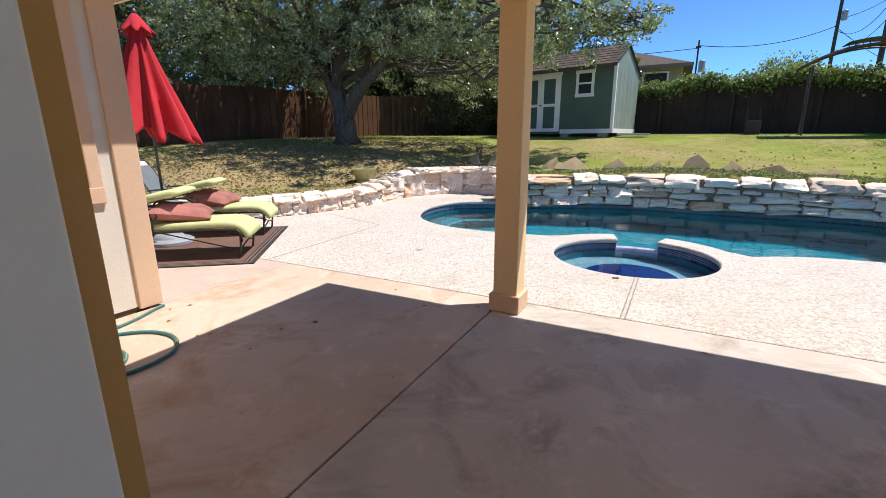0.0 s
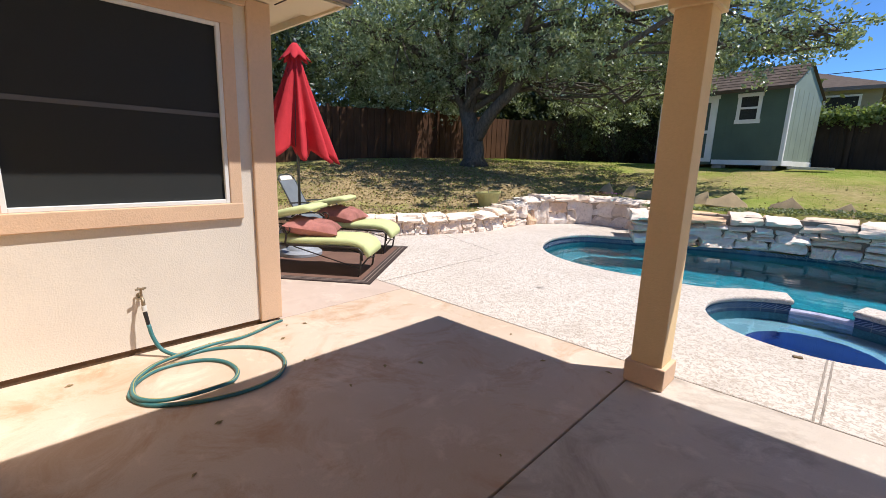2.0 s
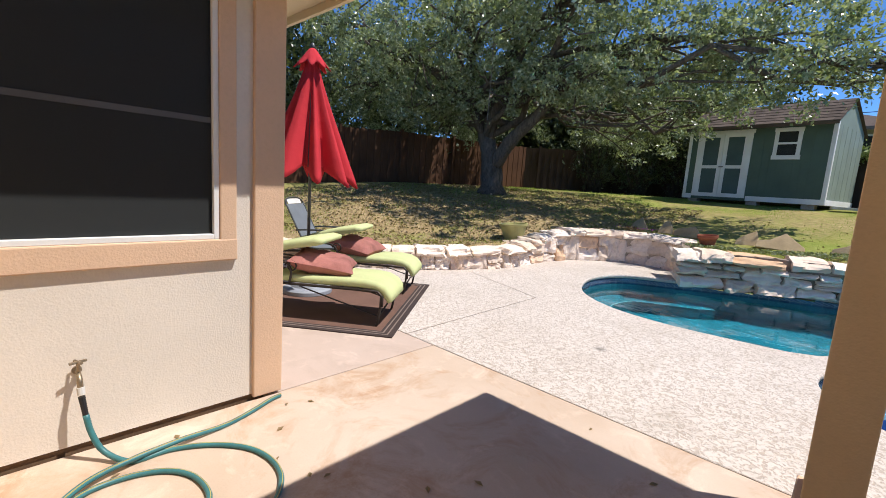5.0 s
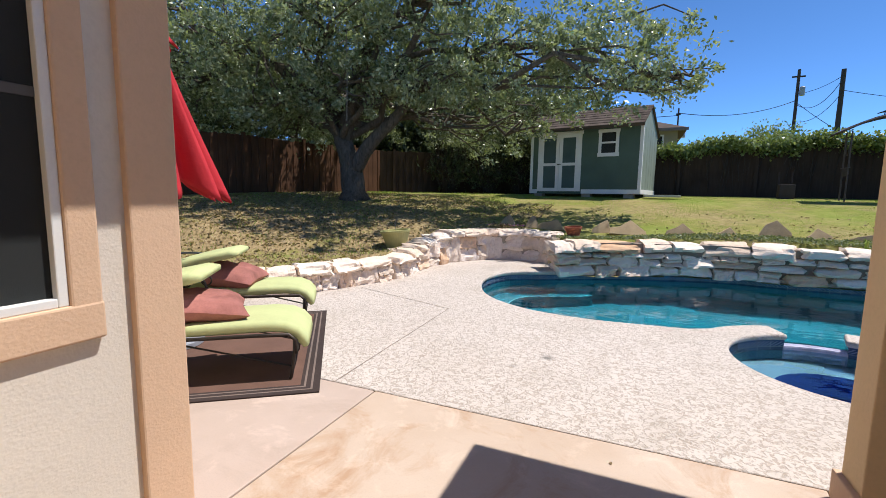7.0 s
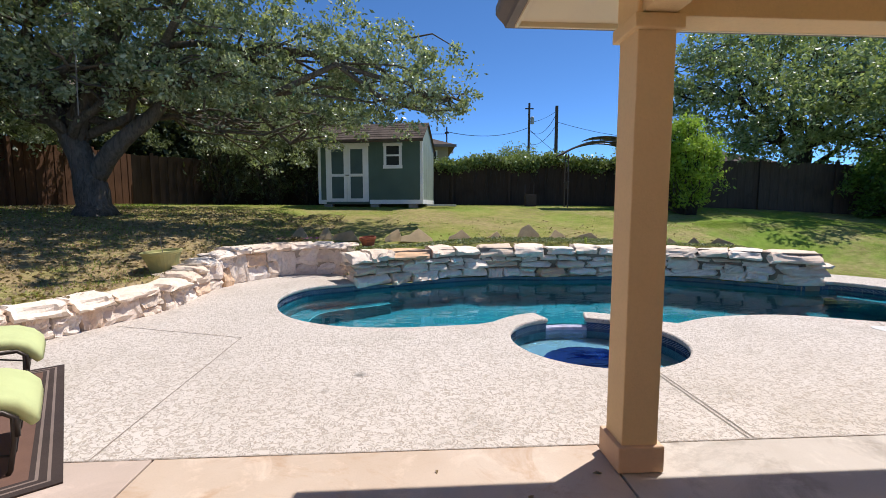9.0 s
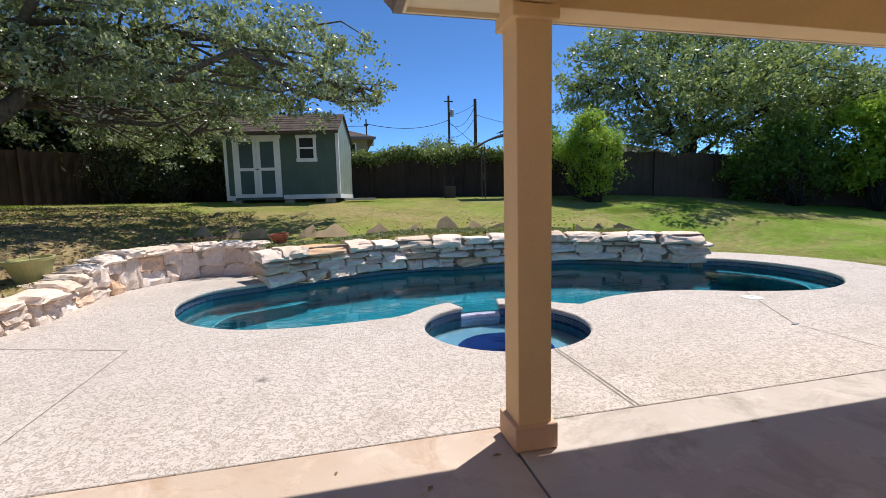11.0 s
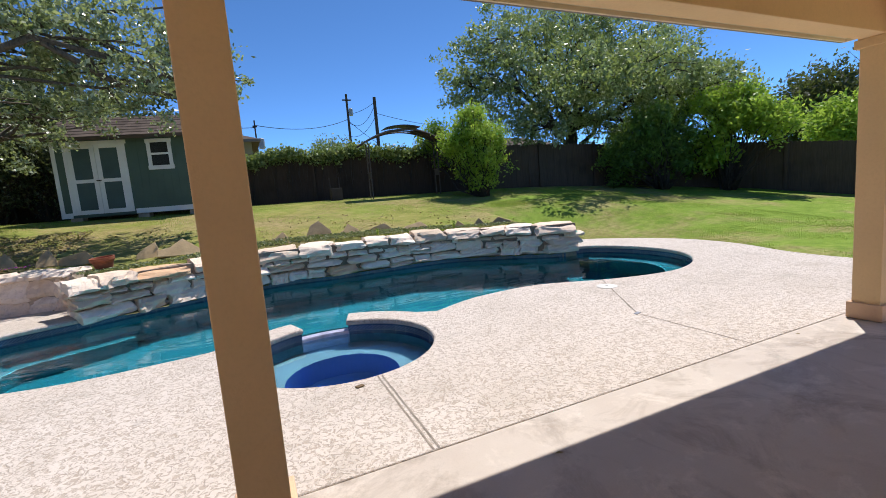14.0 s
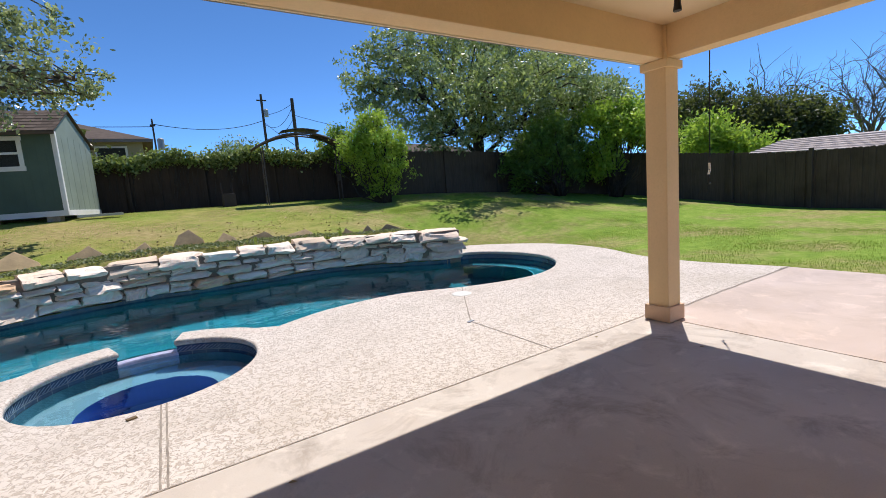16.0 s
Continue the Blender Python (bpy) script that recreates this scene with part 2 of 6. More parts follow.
def fabric(name, c, vary=0.15, fine=220.0, wrinkle=9.0):
    n = Nodes(name)
    v = n.local()
    a = n.ramp(n.noise(3, 5, vec=v), (0.3, tint(c, 1 - vary)), (0.7, tint(c, 1 + vary)))
    a = n.mix(n.math('MULTIPLY', n.mask(n.noise(fine, 2, vec=v), 0.4, 0.7), 0.2), a, tint(c, 0.6))
    n.bump(n.noise(wrinkle, 3, vec=v), 0.35, 0.02)
    n.bump(n.noise(fine, 2, vec=v), 0.25, 0.002)
    return n.done(a, 0.9, 0, 0.15)


def glass_material():
    n = Nodes("dark solar-screened glass")
    m = n.done((0.04, 0.04, 0.045), 0.5, 0, 0.04)
    n.link(n.mix(n.mask(n.noise(400, 1), 0.4, 0.6), (0.017, 0.020, 0.019), (0.055, 0.058, 0.060)), n.p.inputs["Base Color"])
    return m


M = {
    "deck": kool_deck(),
    "slab_tan": stained_concrete("tan stained concrete", (0.52, 0.395, 0.29), (0.61, 0.495, 0.395), (0.43, 0.255, 0.14)),
    "slab_grey": stained_concrete("grey stained concrete", (0.48, 0.41, 0.345), (0.585, 0.52, 0.45), (0.30, 0.245, 0.195)),
    "slab_pink": stained_concrete("pink-tan stained concrete", (0.49, 0.385, 0.315), (0.565, 0.45, 0.38), (0.43, 0.335, 0.27)),
    "faint_groove": surface("sandy deck joint", (0.31, 0.262, 0.215), 0.3, 8, 80),
    "groove": surface("dark joint filler", (0.06, 0.05, 0.042), 0.3, 8, 80),
    "stucco": stucco("cream stucco", (0.735, 0.665, 0.575)),
    "trim": stucco("tan painted stucco trim", (0.70, 0.485, 0.33)),
    "footing": surface("rust-stained concrete footing", (0.19, 0.115, 0.065), 0.3, 3.0, 50, 0.95, 0.5, 0.006),
    "ochre": stucco("ochre painted stucco", (0.50, 0.30, 0.115)),
    "post": stucco("tan painted stucco post", (0.82, 0.605, 0.345)),
    "ceiling": surface("cream painted ceiling", (0.82, 0.67, 0.43), 0.06, 1.0, 120, 0.75, 0.15, 0.002),
    "soffit": surface("pale painted soffit", (0.72, 0.62, 0.44), 0.06, 1.0, 120, 0.7, 0.15, 0.002),
    "gutter": surface("grey-brown painted metal gutter", (0.20, 0.165, 0.145), 0.12, 2.0, 90, 0.45, 0.1, 0.001),
    "white": surface("white painted wood", (0.76, 0.76, 0.75), 0.07, 2.0, 90, 0.6, 0.15, 0.002),
    "frame_white": surface("white window frame", (0.80, 0.80, 0.78), 0.06, 2.0, 90, 0.45, 0.05, 0.001),
    "glass": glass_material(),
    "screen": surface("blue-grey door panel", (0.06, 0.098, 0.095), 0.15, 2.0, 80, 0.6, 0.1, 0.002),
    "limestone": limestone("white limestone", 0.0, (1.0, 0.915, 0.82)),
    "limestone_old": limestone("weathered limestone", 0.08, (1.0, 0.95, 0.90)),
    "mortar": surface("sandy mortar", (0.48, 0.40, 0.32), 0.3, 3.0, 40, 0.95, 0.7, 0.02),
    # mortar darkened to stand for shadow in the pool wall's gaps
    "gap_shade": surface("mortar with gap shade in its colour", (0.27, 0.215, 0.165), 0.3, 3.0, 40, 0.95, 0.7, 0.02),
    "rock": surface("brown fieldstone", (0.47, 0.345, 0.19), 0.22, 5.0, 30, 0.95, 0.4, 0.02, per_piece=0.25),
    "lawn": lawn_material(),
    "water": water_material("pool water", (0.13, 0.62, 0.76)),
    "water_clear": water_material("shallow spa water", (0.40, 0.68, 0.82)),
    "tile": tile_material(),
    "plaster": plaster("aqua pool plaster", (0.10, 0.245, 0.28)),
    "plaster_deep": plaster("deep blue pool plaster", (0.035, 0.11, 0.42)),
    "plaster_pale": plaster("pale aqua plaster", (0.26, 0.32, 0.34)),
    "spill": surface("white and lilac spillway tile", (0.46, 0.46, 0.60), 0.25, 14.0, 60, 0.25, 0.1, 0.002),
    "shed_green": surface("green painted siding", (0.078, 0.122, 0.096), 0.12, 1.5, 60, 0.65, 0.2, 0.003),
    # the same siding, lightened in colour for the end wall's sun
    "shed_sunlit": surface("green siding with sunlight in its colour", (0.23, 0.28, 0.235), 0.10, 1.5, 60, 0.7, 0.2, 0.003),
    "shingle": shingle_material("brown shingles", (0.115, 0.090, 0.075)),
    "shingle_pale": shingle_material("pale grey shingles", (0.50, 0.44, 0.41)),
    "house_wall": surface("olive tan siding", (0.34, 0.31, 0.22), 0.1, 1.0, 40, 0.85),
    "fence_brown": fence_material("brown stained cedar", (0.10, 0.050, 0.028)),
    # weathered cedar darkened to imitate tree and vine shade on the north fence
    "fence_shaded": fence_material("weathered cedar with shade in its colour", (0.065, 0.045, 0.033)),
    "fence_mid": fence_material("weathered brown cedar", (0.10, 0.073, 0.054)),
    "bark": bark_material("oak bark", (0.15, 0.128, 0.105)),
    "bark_dark": bark_material("dark bark", (0.075, 0.062, 0.05)),
    "twig": bark_material("grey bare twigs", (0.26, 0.235, 0.21)),
    "oak_leaf": leaf_material("live oak leaves", (0.065, 0.095, 0.05), (0.285, 0.34, 0.22), (0.66, 0.71, 0.58), 0.3, 0.38),
    "oak_leaf_b": leaf_material("broad oak leaves", (0.05, 0.09, 0.038), (0.225, 0.30, 0.14), (0.56, 0.62, 0.40), 0.42, 0.38),
    "yard_leaf": leaf_material("dull green leaves", (0.025, 0.038, 0.02), (0.065, 0.088, 0.045), (0.20, 0.24, 0.14), 0.35, 0.2),
    "lime_leaf": leaf_material("bright spring leaves", (0.16, 0.28, 0.025), (0.32, 0.50, 0.05), (0.50, 0.63, 0.11), 0.42, 0.52),
    "vine_leaf": leaf_material("vine leaves", (0.06, 0.10, 0.028), (0.19, 0.26, 0.075), (0.42, 0.47, 0.22), 0.38),
    "shrub_leaf": leaf_material("mid green shrub leaves", (0.05, 0.11, 0.024), (0.12, 0.235, 0.05), (0.27, 0.44, 0.10), 0.4, 0.5),
    "cedar_leaf": leaf_material("dark cedar needles", (0.010, 0.022, 0.010), (0.024, 0.045, 0.018), (0.05, 0.075, 0.028), 0.6),
    "sage_leaf": leaf_material("grey-green ground cover", (0.09, 0.12, 0.055), (0.19, 0.22, 0.12), (0.30, 0.33, 0.19), 0.6),
    "grass_blade": leaf_material("grass blades", (0.16, 0.26, 0.025), (0.25, 0.37, 0.045), (0.44, 0.46, 0.12), 0.6),
    "dead_leaf": leaf_material("dry fallen leaves", (0.13, 0.08, 0.042), (0.29, 0.20, 0.115), (0.46, 0.36, 0.23), 0.7),
    "red": fabric("faded red canvas", (0.50, 0.036, 0.046), 0.12),
    "lime": fabric("lime green canvas", (0.545, 0.59, 0.29), 0.08),
    "pillow": fabric("dusty red woven cushion", (0.37, 0.155, 0.13), 0.4, 60.0, 11.0),
    "iron": surface("dark bronze metal", (0.055, 0.045, 0.038), 0.2, 6, 90, 0.45, 0.1, 0.001, 0.6),
    "arch_metal": surface("rusty brown metal", (0.115, 0.09, 0.075), 0.25, 6, 90, 0.6, 0.1, 0.001, 0.3),
    "pole_metal": surface("grey-green metal pole", (0.10, 0.105, 0.10), 0.2, 6, 90, 0.45, 0.1, 0.001, 0.5),
    "base_grey": surface("blue-grey plastic", (0.30, 0.32, 0.36), 0.12, 5, 90, 0.5, 0.1, 0.001),
    "rail": surface("grey window rail", (0.10, 0.10, 0.105), 0.1, 5, 90, 0.5, 0.05, 0.001),
    "sling": surface("grey mesh sling", (0.16, 0.18, 0.20), 0.1, 5, 300, 0.7, 0.3, 0.002),
    "rug": surface("brown woven rug", (0.155, 0.085, 0.062), 0.15, 3, 180, 0.95, 0.6, 0.004),
    "rug_dark": surface("dark brown rug border", (0.050, 0.034, 0.030), 0.2, 3, 180, 0.95, 0.6, 0.004),
    "rug_pale": surface("taupe rug stripe", (0.22, 0.165, 0.14), 0.2, 3, 180, 0.95, 0.6, 0.004),
    "hose": surface("green rubber hose", (0.05, 0.18, 0.19), 0.2, 8, 120, 0.4, 0.1, 0.001),
    "hose_stripe": surface("yellow hose stripe", (0.42, 0.36, 0.12), 0.2, 8, 120, 0.45, 0.0),
    "brass": surface("weathered brass", (0.36, 0.29, 0.20), 0.25, 20, 120, 0.45, 0.2, 0.001, 0.8),
    "black": surface("black plastic", (0.02, 0.02, 0.022), 0.2, 10, 120, 0.5, 0.1, 0.001),
    "pot_green": surface("yellow-green glazed pot", (0.46, 0.43, 0.17), 0.12, 5, 80, 0.6, 0.2, 0.002),
    "terracotta": surface("terracotta", (0.34, 0.11, 0.055), 0.2, 6, 60, 0.85, 0.3, 0.003),
    "soil": surface("dark soil", (0.05, 0.035, 0.025), 0.3, 10, 60, 0.95, 0.8, 0.02),
    "pole_wood": surface("dark utility pole wood", (0.06, 0.045, 0.04), 0.25, 3, 40, 0.9, 0.4, 0.01),
    "wire": surface("black cable", (0.012, 0.012, 0.013), 0.1, 3, 40, 0.6, 0.0),
    "lid": surface("off-white plastic lid", (0.66, 0.64, 0.60), 0.05, 5, 80, 0.5, 0.1, 0.001),
    "inner": surface("plain interior paint", (0.78, 0.75, 0.70), 0.05, 1, 60, 0.8, 0.1, 0.002),
    "inner_floor": surface("plain interior floor", (0.45, 0.38, 0.30), 0.1, 1, 60, 0.6, 0.1, 0.002),
    "bloom": surface("purple petals", (0.25, 0.03, 0.22), 0.3, 20, 90, 0.7, 0.0),
    "plank": surface("weathered pale plank", (0.50, 0.46, 0.40), 0.2, 4, 60, 0.9, 0.4, 0.004),
}


# ---- geometry helpers ----
class G:
    """Vertices and faces of one mesh."""

    def __init__(self):
        self.v, self.f, self.uv = [], [], None

    def add(self, verts, faces):
        k = len(self.v)
        self.v += [tuple(p) for p in verts]
        self.f += [tuple(i + k for i in f) for f in faces]
        return self

    def box(self, x0, x1, y0, y1, z0, z1, m=None):
        pts = [Vector((x, y, z)) for z in (z0, z1) for x, y in ((x0, y0), (x1, y0), (x1, y1), (x0, y1))]
        if m is not None:
            pts = [m @ p for p in pts]
        return self.add(pts, [(3, 2, 1, 0), (4, 5, 6, 7), (0, 1, 5, 4), (1, 2, 6, 5), (2, 3, 7, 6), (3, 0, 4, 7)])

    def tube(self, pts, radii, n=8, caps=True):
        pts = [Vector(p) for p in pts]
        if isinstance(radii, (int, float)):
            radii = [radii] * len(pts)
        radii = [float(r) for r in radii]
        rings, side = [], None
        for i, p in enumerate(pts):
            way = (pts[min(i + 1, len(pts) - 1)] - pts[max(i - 1, 0)]).normalized()
            if side is None:
                side = way.orthogonal().normalized()
            side = (side - way * side.dot(way)).normalized()
            up = way.cross(side)
            rings.append([p + radii[i] * (math.cos(a) * side + math.sin(a) * up) for a in (2 * math.pi * k / n for k in range(n))])
        k = len(self.v)
        for r in rings:
            self.v += [tuple(q) for q in r]
        for i in range(len(rings) - 1):
            for j in range(n):
                a, b = k + i * n + j, k + i * n + (j + 1) % n
                self.f.append((a, b, b + n, a + n))
        if caps:
            self.f.append(tuple(k + j for j in reversed(range(n))))
            self.f.append(tuple(k + (len(rings) - 1) * n + j for j in range(n)))
        return self

    def lathe(self, prof, n=24, c=(0, 0), caps=True):
        k = len(self.v)
        for r, z in prof:
            self.v += [(c[0] + r * math.cos(2 * math.pi * j / n), c[1] + r * math.sin(2 * math.pi * j / n), z) for j in range(n)]
        for i in range(len(prof) - 1):
            for j in range(n):
                a, b = k + i * n + j, k + i * n + (j + 1) % n
                self.f.append((a, b, b + n, a + n))
        if caps:
            self.f.append(tuple(k + j for j in reversed(range(n))))
            self.f.append(tuple(k + (len(prof) - 1) * n + j for j in range(n)))
        return self

    def prism(self, poly, z0, z1):
        n = len(poly)
        self.add([(x, y, z0) for x, y in poly] + [(x, y, z1) for x, y in poly],
                 [tuple(reversed(range(n))), tuple(range(n, 2 * n))] + [(i, (i + 1) % n, n + (i + 1) % n, n + i) for i in range(n)])
        return self


def part(name, g, material, parent=None, label="", bevel=0.0, smooth=False, segments=2):
    me = bpy.data.meshes.new(name)
    me.from_pydata(g.v, [], g.f)
    me.materials.append(M[material] if isinstance(material, str) else material)
    if g.uv:
        layer = me.uv_layers.new(name="UVMap")
        for loop in me.loops:
            layer.data[loop.index].uv = g.uv[loop.vertex_index]
    if smooth:
        me.polygons.foreach_set("use_smooth", [True] * len(me.polygons))
    ob = new(name, me)
    if parent is not None:
        ob.parent = parent
    if bevel:
        mod = ob.modifiers.new("bevel", 'BEVEL')
        mod.width, mod.segments, mod.limit_method, mod.angle_limit = bevel, segments, 'ANGLE', radians(35)
    if label:
        ob["label"] = label
    return ob


def thing(name, label, category, m=None, group="", kind=""):
    ob = tagged(new(name), label, category, group, kind)
    if m is not None:
        ob.matrix_world = m
    return ob


def spline(ctrl, step=0.12, closed=False):
    """Catmull-Rom through the control points."""
    n, out = len(ctrl), []
    P = [Vector(p) for p in ctrl]
    for i in range(n if closed else n - 1):
        a, b = P[i], P[(i + 1) % n]
        p0 = P[(i - 1) % n] if closed or i else a + (a - b)
        p3 = P[(i + 2) % n] if closed or i + 2 < n else b + (b - a)
        k = max(1, int((b - a).length / step))
        for j in range(k):
            t = j / k
            out.append(0.5 * (2 * a + (b - p0) * t + (2 * p0 - 5 * a + 4 * b - p3) * t * t + (3 * a - p0 - 3 * b + p3) * t ** 3))
    if not closed:
        out.append(P[-1])
    return out


def sheet(outer, holes=(), z=0.0, g=None):
    """A flat face with holes, as triangles."""
    from mathutils.geometry import tessellate_polygon
    loops = [[Vector((p[0], p[1], 0)) for p in loop] for loop in (outer, *holes)]
    flat = [p for loop in loops for p in loop]
    g = g or G()
    tris = []
    for a, b, c in tessellate_polygon(loops):
        pa, pb, pc = flat[a], flat[b], flat[c]
        up = (pb - pa).cross(pc - pa).z > 0
        tris.append((a, b, c) if up else (a, c, b))
    return g.add([(p.x, p.y, z) for p in flat], tris)


def band(loop, z0, z1, flip=False, closed=True):
    """An upright strip along a loop, with arc length and height as UV."""
    g, d, n = G(), 0.0, len(loop)
    g.uv = []
    for i in range(n + (1 if closed else 0)):
        p = loop[i % n]
        if i:
            d += (Vector(p) - Vector(loop[i - 1])).length
        g.v += [(p[0], p[1], z0), (p[0], p[1], z1)]
        g.uv += [(d, 0.0), (d, z1 - z0)]
        if i:
            k = 2 * i
            g.f.append((k - 2, k, k + 1, k - 1) if not flip else (k - 2, k - 1, k + 1, k))
    return g


def inside(poly, x, y):
    """Which of the points lie in the polygon (arrays)."""
    hit = np.zeros(np.shape(x), bool)
    n = len(poly)
    for i in range(n):
        (x1, y1), (x2, y2) = poly[i][:2], poly[(i + 1) % n][:2]
        if y1 == y2:
            continue
        cross = ((y1 > y) != (y2 > y)) & (x < (x2 - x1) * (y - y1) / (y2 - y1) + x1)
        hit ^= cross
    return hit


def edge_distance(poly, x, y):
    best = np.full(np.shape(x), 1e9)
    n = len(poly)
    for i in range(n):
        a, b = np.array(poly[i][:2], float), np.array(poly[(i + 1) % n][:2], float)
        d = b - a
        t = np.clip(((x - a[0]) * d[0] + (y - a[1]) * d[1]) / max(1e-9, d @ d), 0, 1)
        best = np.minimum(best, np.hypot(x - a[0] - t * d[0], y - a[1] - t * d[1]))
    return best


def smooth(a, b, x):
    t = np.clip((x - a) / (b - a), 0, 1)
    return t * t * (3 - 2 * t)


# ---- plan ----
SPA, SPA_IN, SPA_OUT = Vector((-0.355, 5.65)), 0.945, 1.26
SPILL_A, SPILL_B = 74.0, 107.0
WATER = -0.17


def arc(r, a0, a1, step=6.0):
    k = max(2, int(abs(a1 - a0) / step))
    return [SPA + r * Vector((math.cos(radians(a0 + (a1 - a0) * i / k)), math.sin(radians(a0 + (a1 - a0) * i / k)))) for i in range(k + 1)]


POOL_SIDE = spline([(0.93, 6.2), (1.35, 6.4), (1.8, 6.52), (2.65, 6.52), (3.6, 6.1), (4.4, 5.9), (5.0, 5.96), (5.6, 6.25), (6.1, 6.78), (6.33, 7.5), (6.2, 8.4), (5.75, 9.05), (5.05, 9.02),
                    (4.15, 9.75), (3.05, 10.4), (1.7, 10.5), (0.5, 10.5), (-0.6, 10.62), (-1.85, 10.28), (-2.7, 9.92), (-3.55, 9.45),
                    (-4.3, 9.02), (-4.53, 8.25), (-4.36, 7.42), (-3.98, 6.78), (-3.37, 6.36), (-2.7, 6.22), (-2.1, 6.25), (-1.57, 6.31)])
POOL = POOL_SIDE + arc(SPA_OUT, 142, SPILL_B) + arc(SPA_IN, SPILL_B, SPILL_A + 360) + arc(SPA_OUT, SPILL_A, 33)
GRASS_EDGE = spline([(7.12, 3.4), (6.92, 4.6), (7.05, 5.6), (7.52, 6.7), (7.68, 7.8), (7.42, 8.8), (6.75, 9.8), (6.15, 10.15), (5.6, 10.0)], 0.2)
POOL_WALL = spline([(5.48, 9.12), (5.0, 9.25), (4.25, 9.92), (3.1, 10.58), (1.7, 10.68), (0.5, 10.68), (-0.6, 10.8), (-1.92, 10.46), (-2.78, 10.1), (-3.5, 9.68)], 0.05)
SIDE_WALL = spline([(-3.72, 10.55), (-4.1, 10.8), (-4.65, 10.85), (-5.28, 10.5), (-5.8, 9.8), (-6.02, 9.0), (-6.05, 8.2), (-6.0, 7.45), (-6.2, 6.8), (-6.55, 6.0), (-7.15, 5.25), (-8.4, 4.35), (-10.0, 3.8)], 0.05)
BACK_EDGE = [Vector((5.5, 9.7))] + [p + Vector((0.05, 0.2)) for p in POOL_WALL[8::6]] + [p + Vector((-0.08, 0.05)) for p in SIDE_WALL[::6]]
DECK = [Vector((-10.0, 3.5)), Vector((3.93, 3.5)), Vector((3.93, 3.42))] + GRASS_EDGE + BACK_EDGE
FOOTPRINT = [Vector((-10.0, -8)), Vector((7.12, -8))] + GRASS_EDGE + BACK_EDGE


def ground_height(x, y):
    """The yard rises gently behind the walls and falls away to the east."""
    x, y = np.asarray(x, float), np.asarray(y, float)
    rise = 0.150 * (np.minimum(y, 19.0) - 7.0) * (1 - 0.14 * smooth(8, 16, x)) + np.clip(1.15 - 0.085 * (y - 7.5), 0, 1.2) * np.clip((-6.0 - x) / 7.7, 0, 1) ** 0.7 * smooth(3.5, 6.5, y)
    shelf = 0.60 * (1 - smooth(4.5, 6.4, x)) - 0.22 * smooth(-5.4, -6.6, x)
    z = np.maximum(rise, shelf * smooth(3.0, 6.0, y + 0 * x)) + 0.03 * np.sin(x * 0.9 + 1.3) * np.sin(y * 0.7)
    soft = np.logaddexp(0.0, 9.0 * rise) / 9.0
    east = smooth(4.6, 6.4, x)
    z = z * (1 - east) + soft * east
    z = np.where(z > 1.15, 1.15 + 0.42 * np.tanh((z - 1.15) / 0.42), z)
    ease = edge_distance(GRASS_EDGE + [Vector((7.12, -8))], x, y)
    near = smooth(0.0, 3.2, ease)
    z = np.where(x > 5.2, z * near - 0.02, z)
    return z
# ---- ground ----
def build_ground():
    def steps(lo, hi, fine_lo, fine_hi, fine):
        mid = np.arange(fine_lo, fine_hi + 1e-6, fine)
        return np.concatenate([np.array([-2500, -800, -300, -150, -90, -60.0])[np.array([-2500, -800, -300, -150, -90, -60]) < lo],
                               np.arange(lo, fine_lo, 1.0), mid, np.arange(fine_hi + 1.0, hi, 1.0), np.array([60, 90, 150, 300, 800, 2500.0])])
    xs, ys = steps(-45, 45, -10, 10.4, 0.2), steps(-30, 45, 2.0, 13.0, 0.2)
    X, Y = np.meshgrid(xs, ys)
    Z = ground_height(X, Y)
    ins, dist = inside(FOOTPRINT, X, Y), edge_distance(FOOTPRINT, X, Y)
    Z = np.where(ins, -0.07, Z)
    deep = ins & (dist > 0.33)
    w = len(xs)
    idx = np.arange(X.size).reshape(X.shape)
    quads = np.stack([idx[:-1, :-1], idx[:-1, 1:], idx[1:, 1:], idx[1:, :-1]], -1).reshape(-1, 4)
    keep = ~deep.ravel()[quads].all(1)
    g = G()
    g.v = np.stack([X, Y, Z], -1).reshape(-1, 3).tolist()
    g.f = [tuple(q) for q in quads[keep].tolist()]
    return tagged(part("ground", g, "lawn", smooth=True), "sloping lawn of patchy green and dry grass", "lawn", kind="structure")


build_ground()


# ---- deck, slabs, pool ----
def build_deck():
    g = sheet(DECK, [POOL])
    ob = tagged(part("pool_deck", g, "deck"), "cream textured concrete pool deck with grooves", "pool deck", kind="structure")
    # rounded lip round the water
    lip, n = G(), len(POOL)
    prof = [(0.0, 0.0), (-0.014, -0.006), (-0.02, -0.02), (-0.02, -0.05), (0.0, -0.065)]
    normals = []
    for i in range(n):
        d = (POOL[(i + 1) % n] - POOL[i - 1]).normalized()
        normals.append(Vector((d.y, -d.x)))
    for o, z in prof:
        lip.v += [((p + nn * -o * -1).x, (p + nn * -o * -1).y, z) for p, nn in zip(POOL, normals)]
    for k in range(len(prof) - 1):
        for i in range(n):
            lip.f.append((k * n + i, (k + 1) * n + i, (k + 1) * n + (i + 1) % n, k * n + (i + 1) % n))
    part("coping_edge", lip, "deck", ob, smooth=True)
    rim = band(DECK, -0.15, 0.0)
    part("slab_edge", rim, "deck", ob)
    return ob


pool_deck = build_deck()


def slab(name, x0, x1, y0, y1, mat, label):
    g = G().box(x0 + 0.006, x1 - 0.006, y0, y1 - 0.002, -0.12, 0.0)
    return tagged(part(name, g, mat, bevel=0.006), label, "concrete slab", kind="structure")


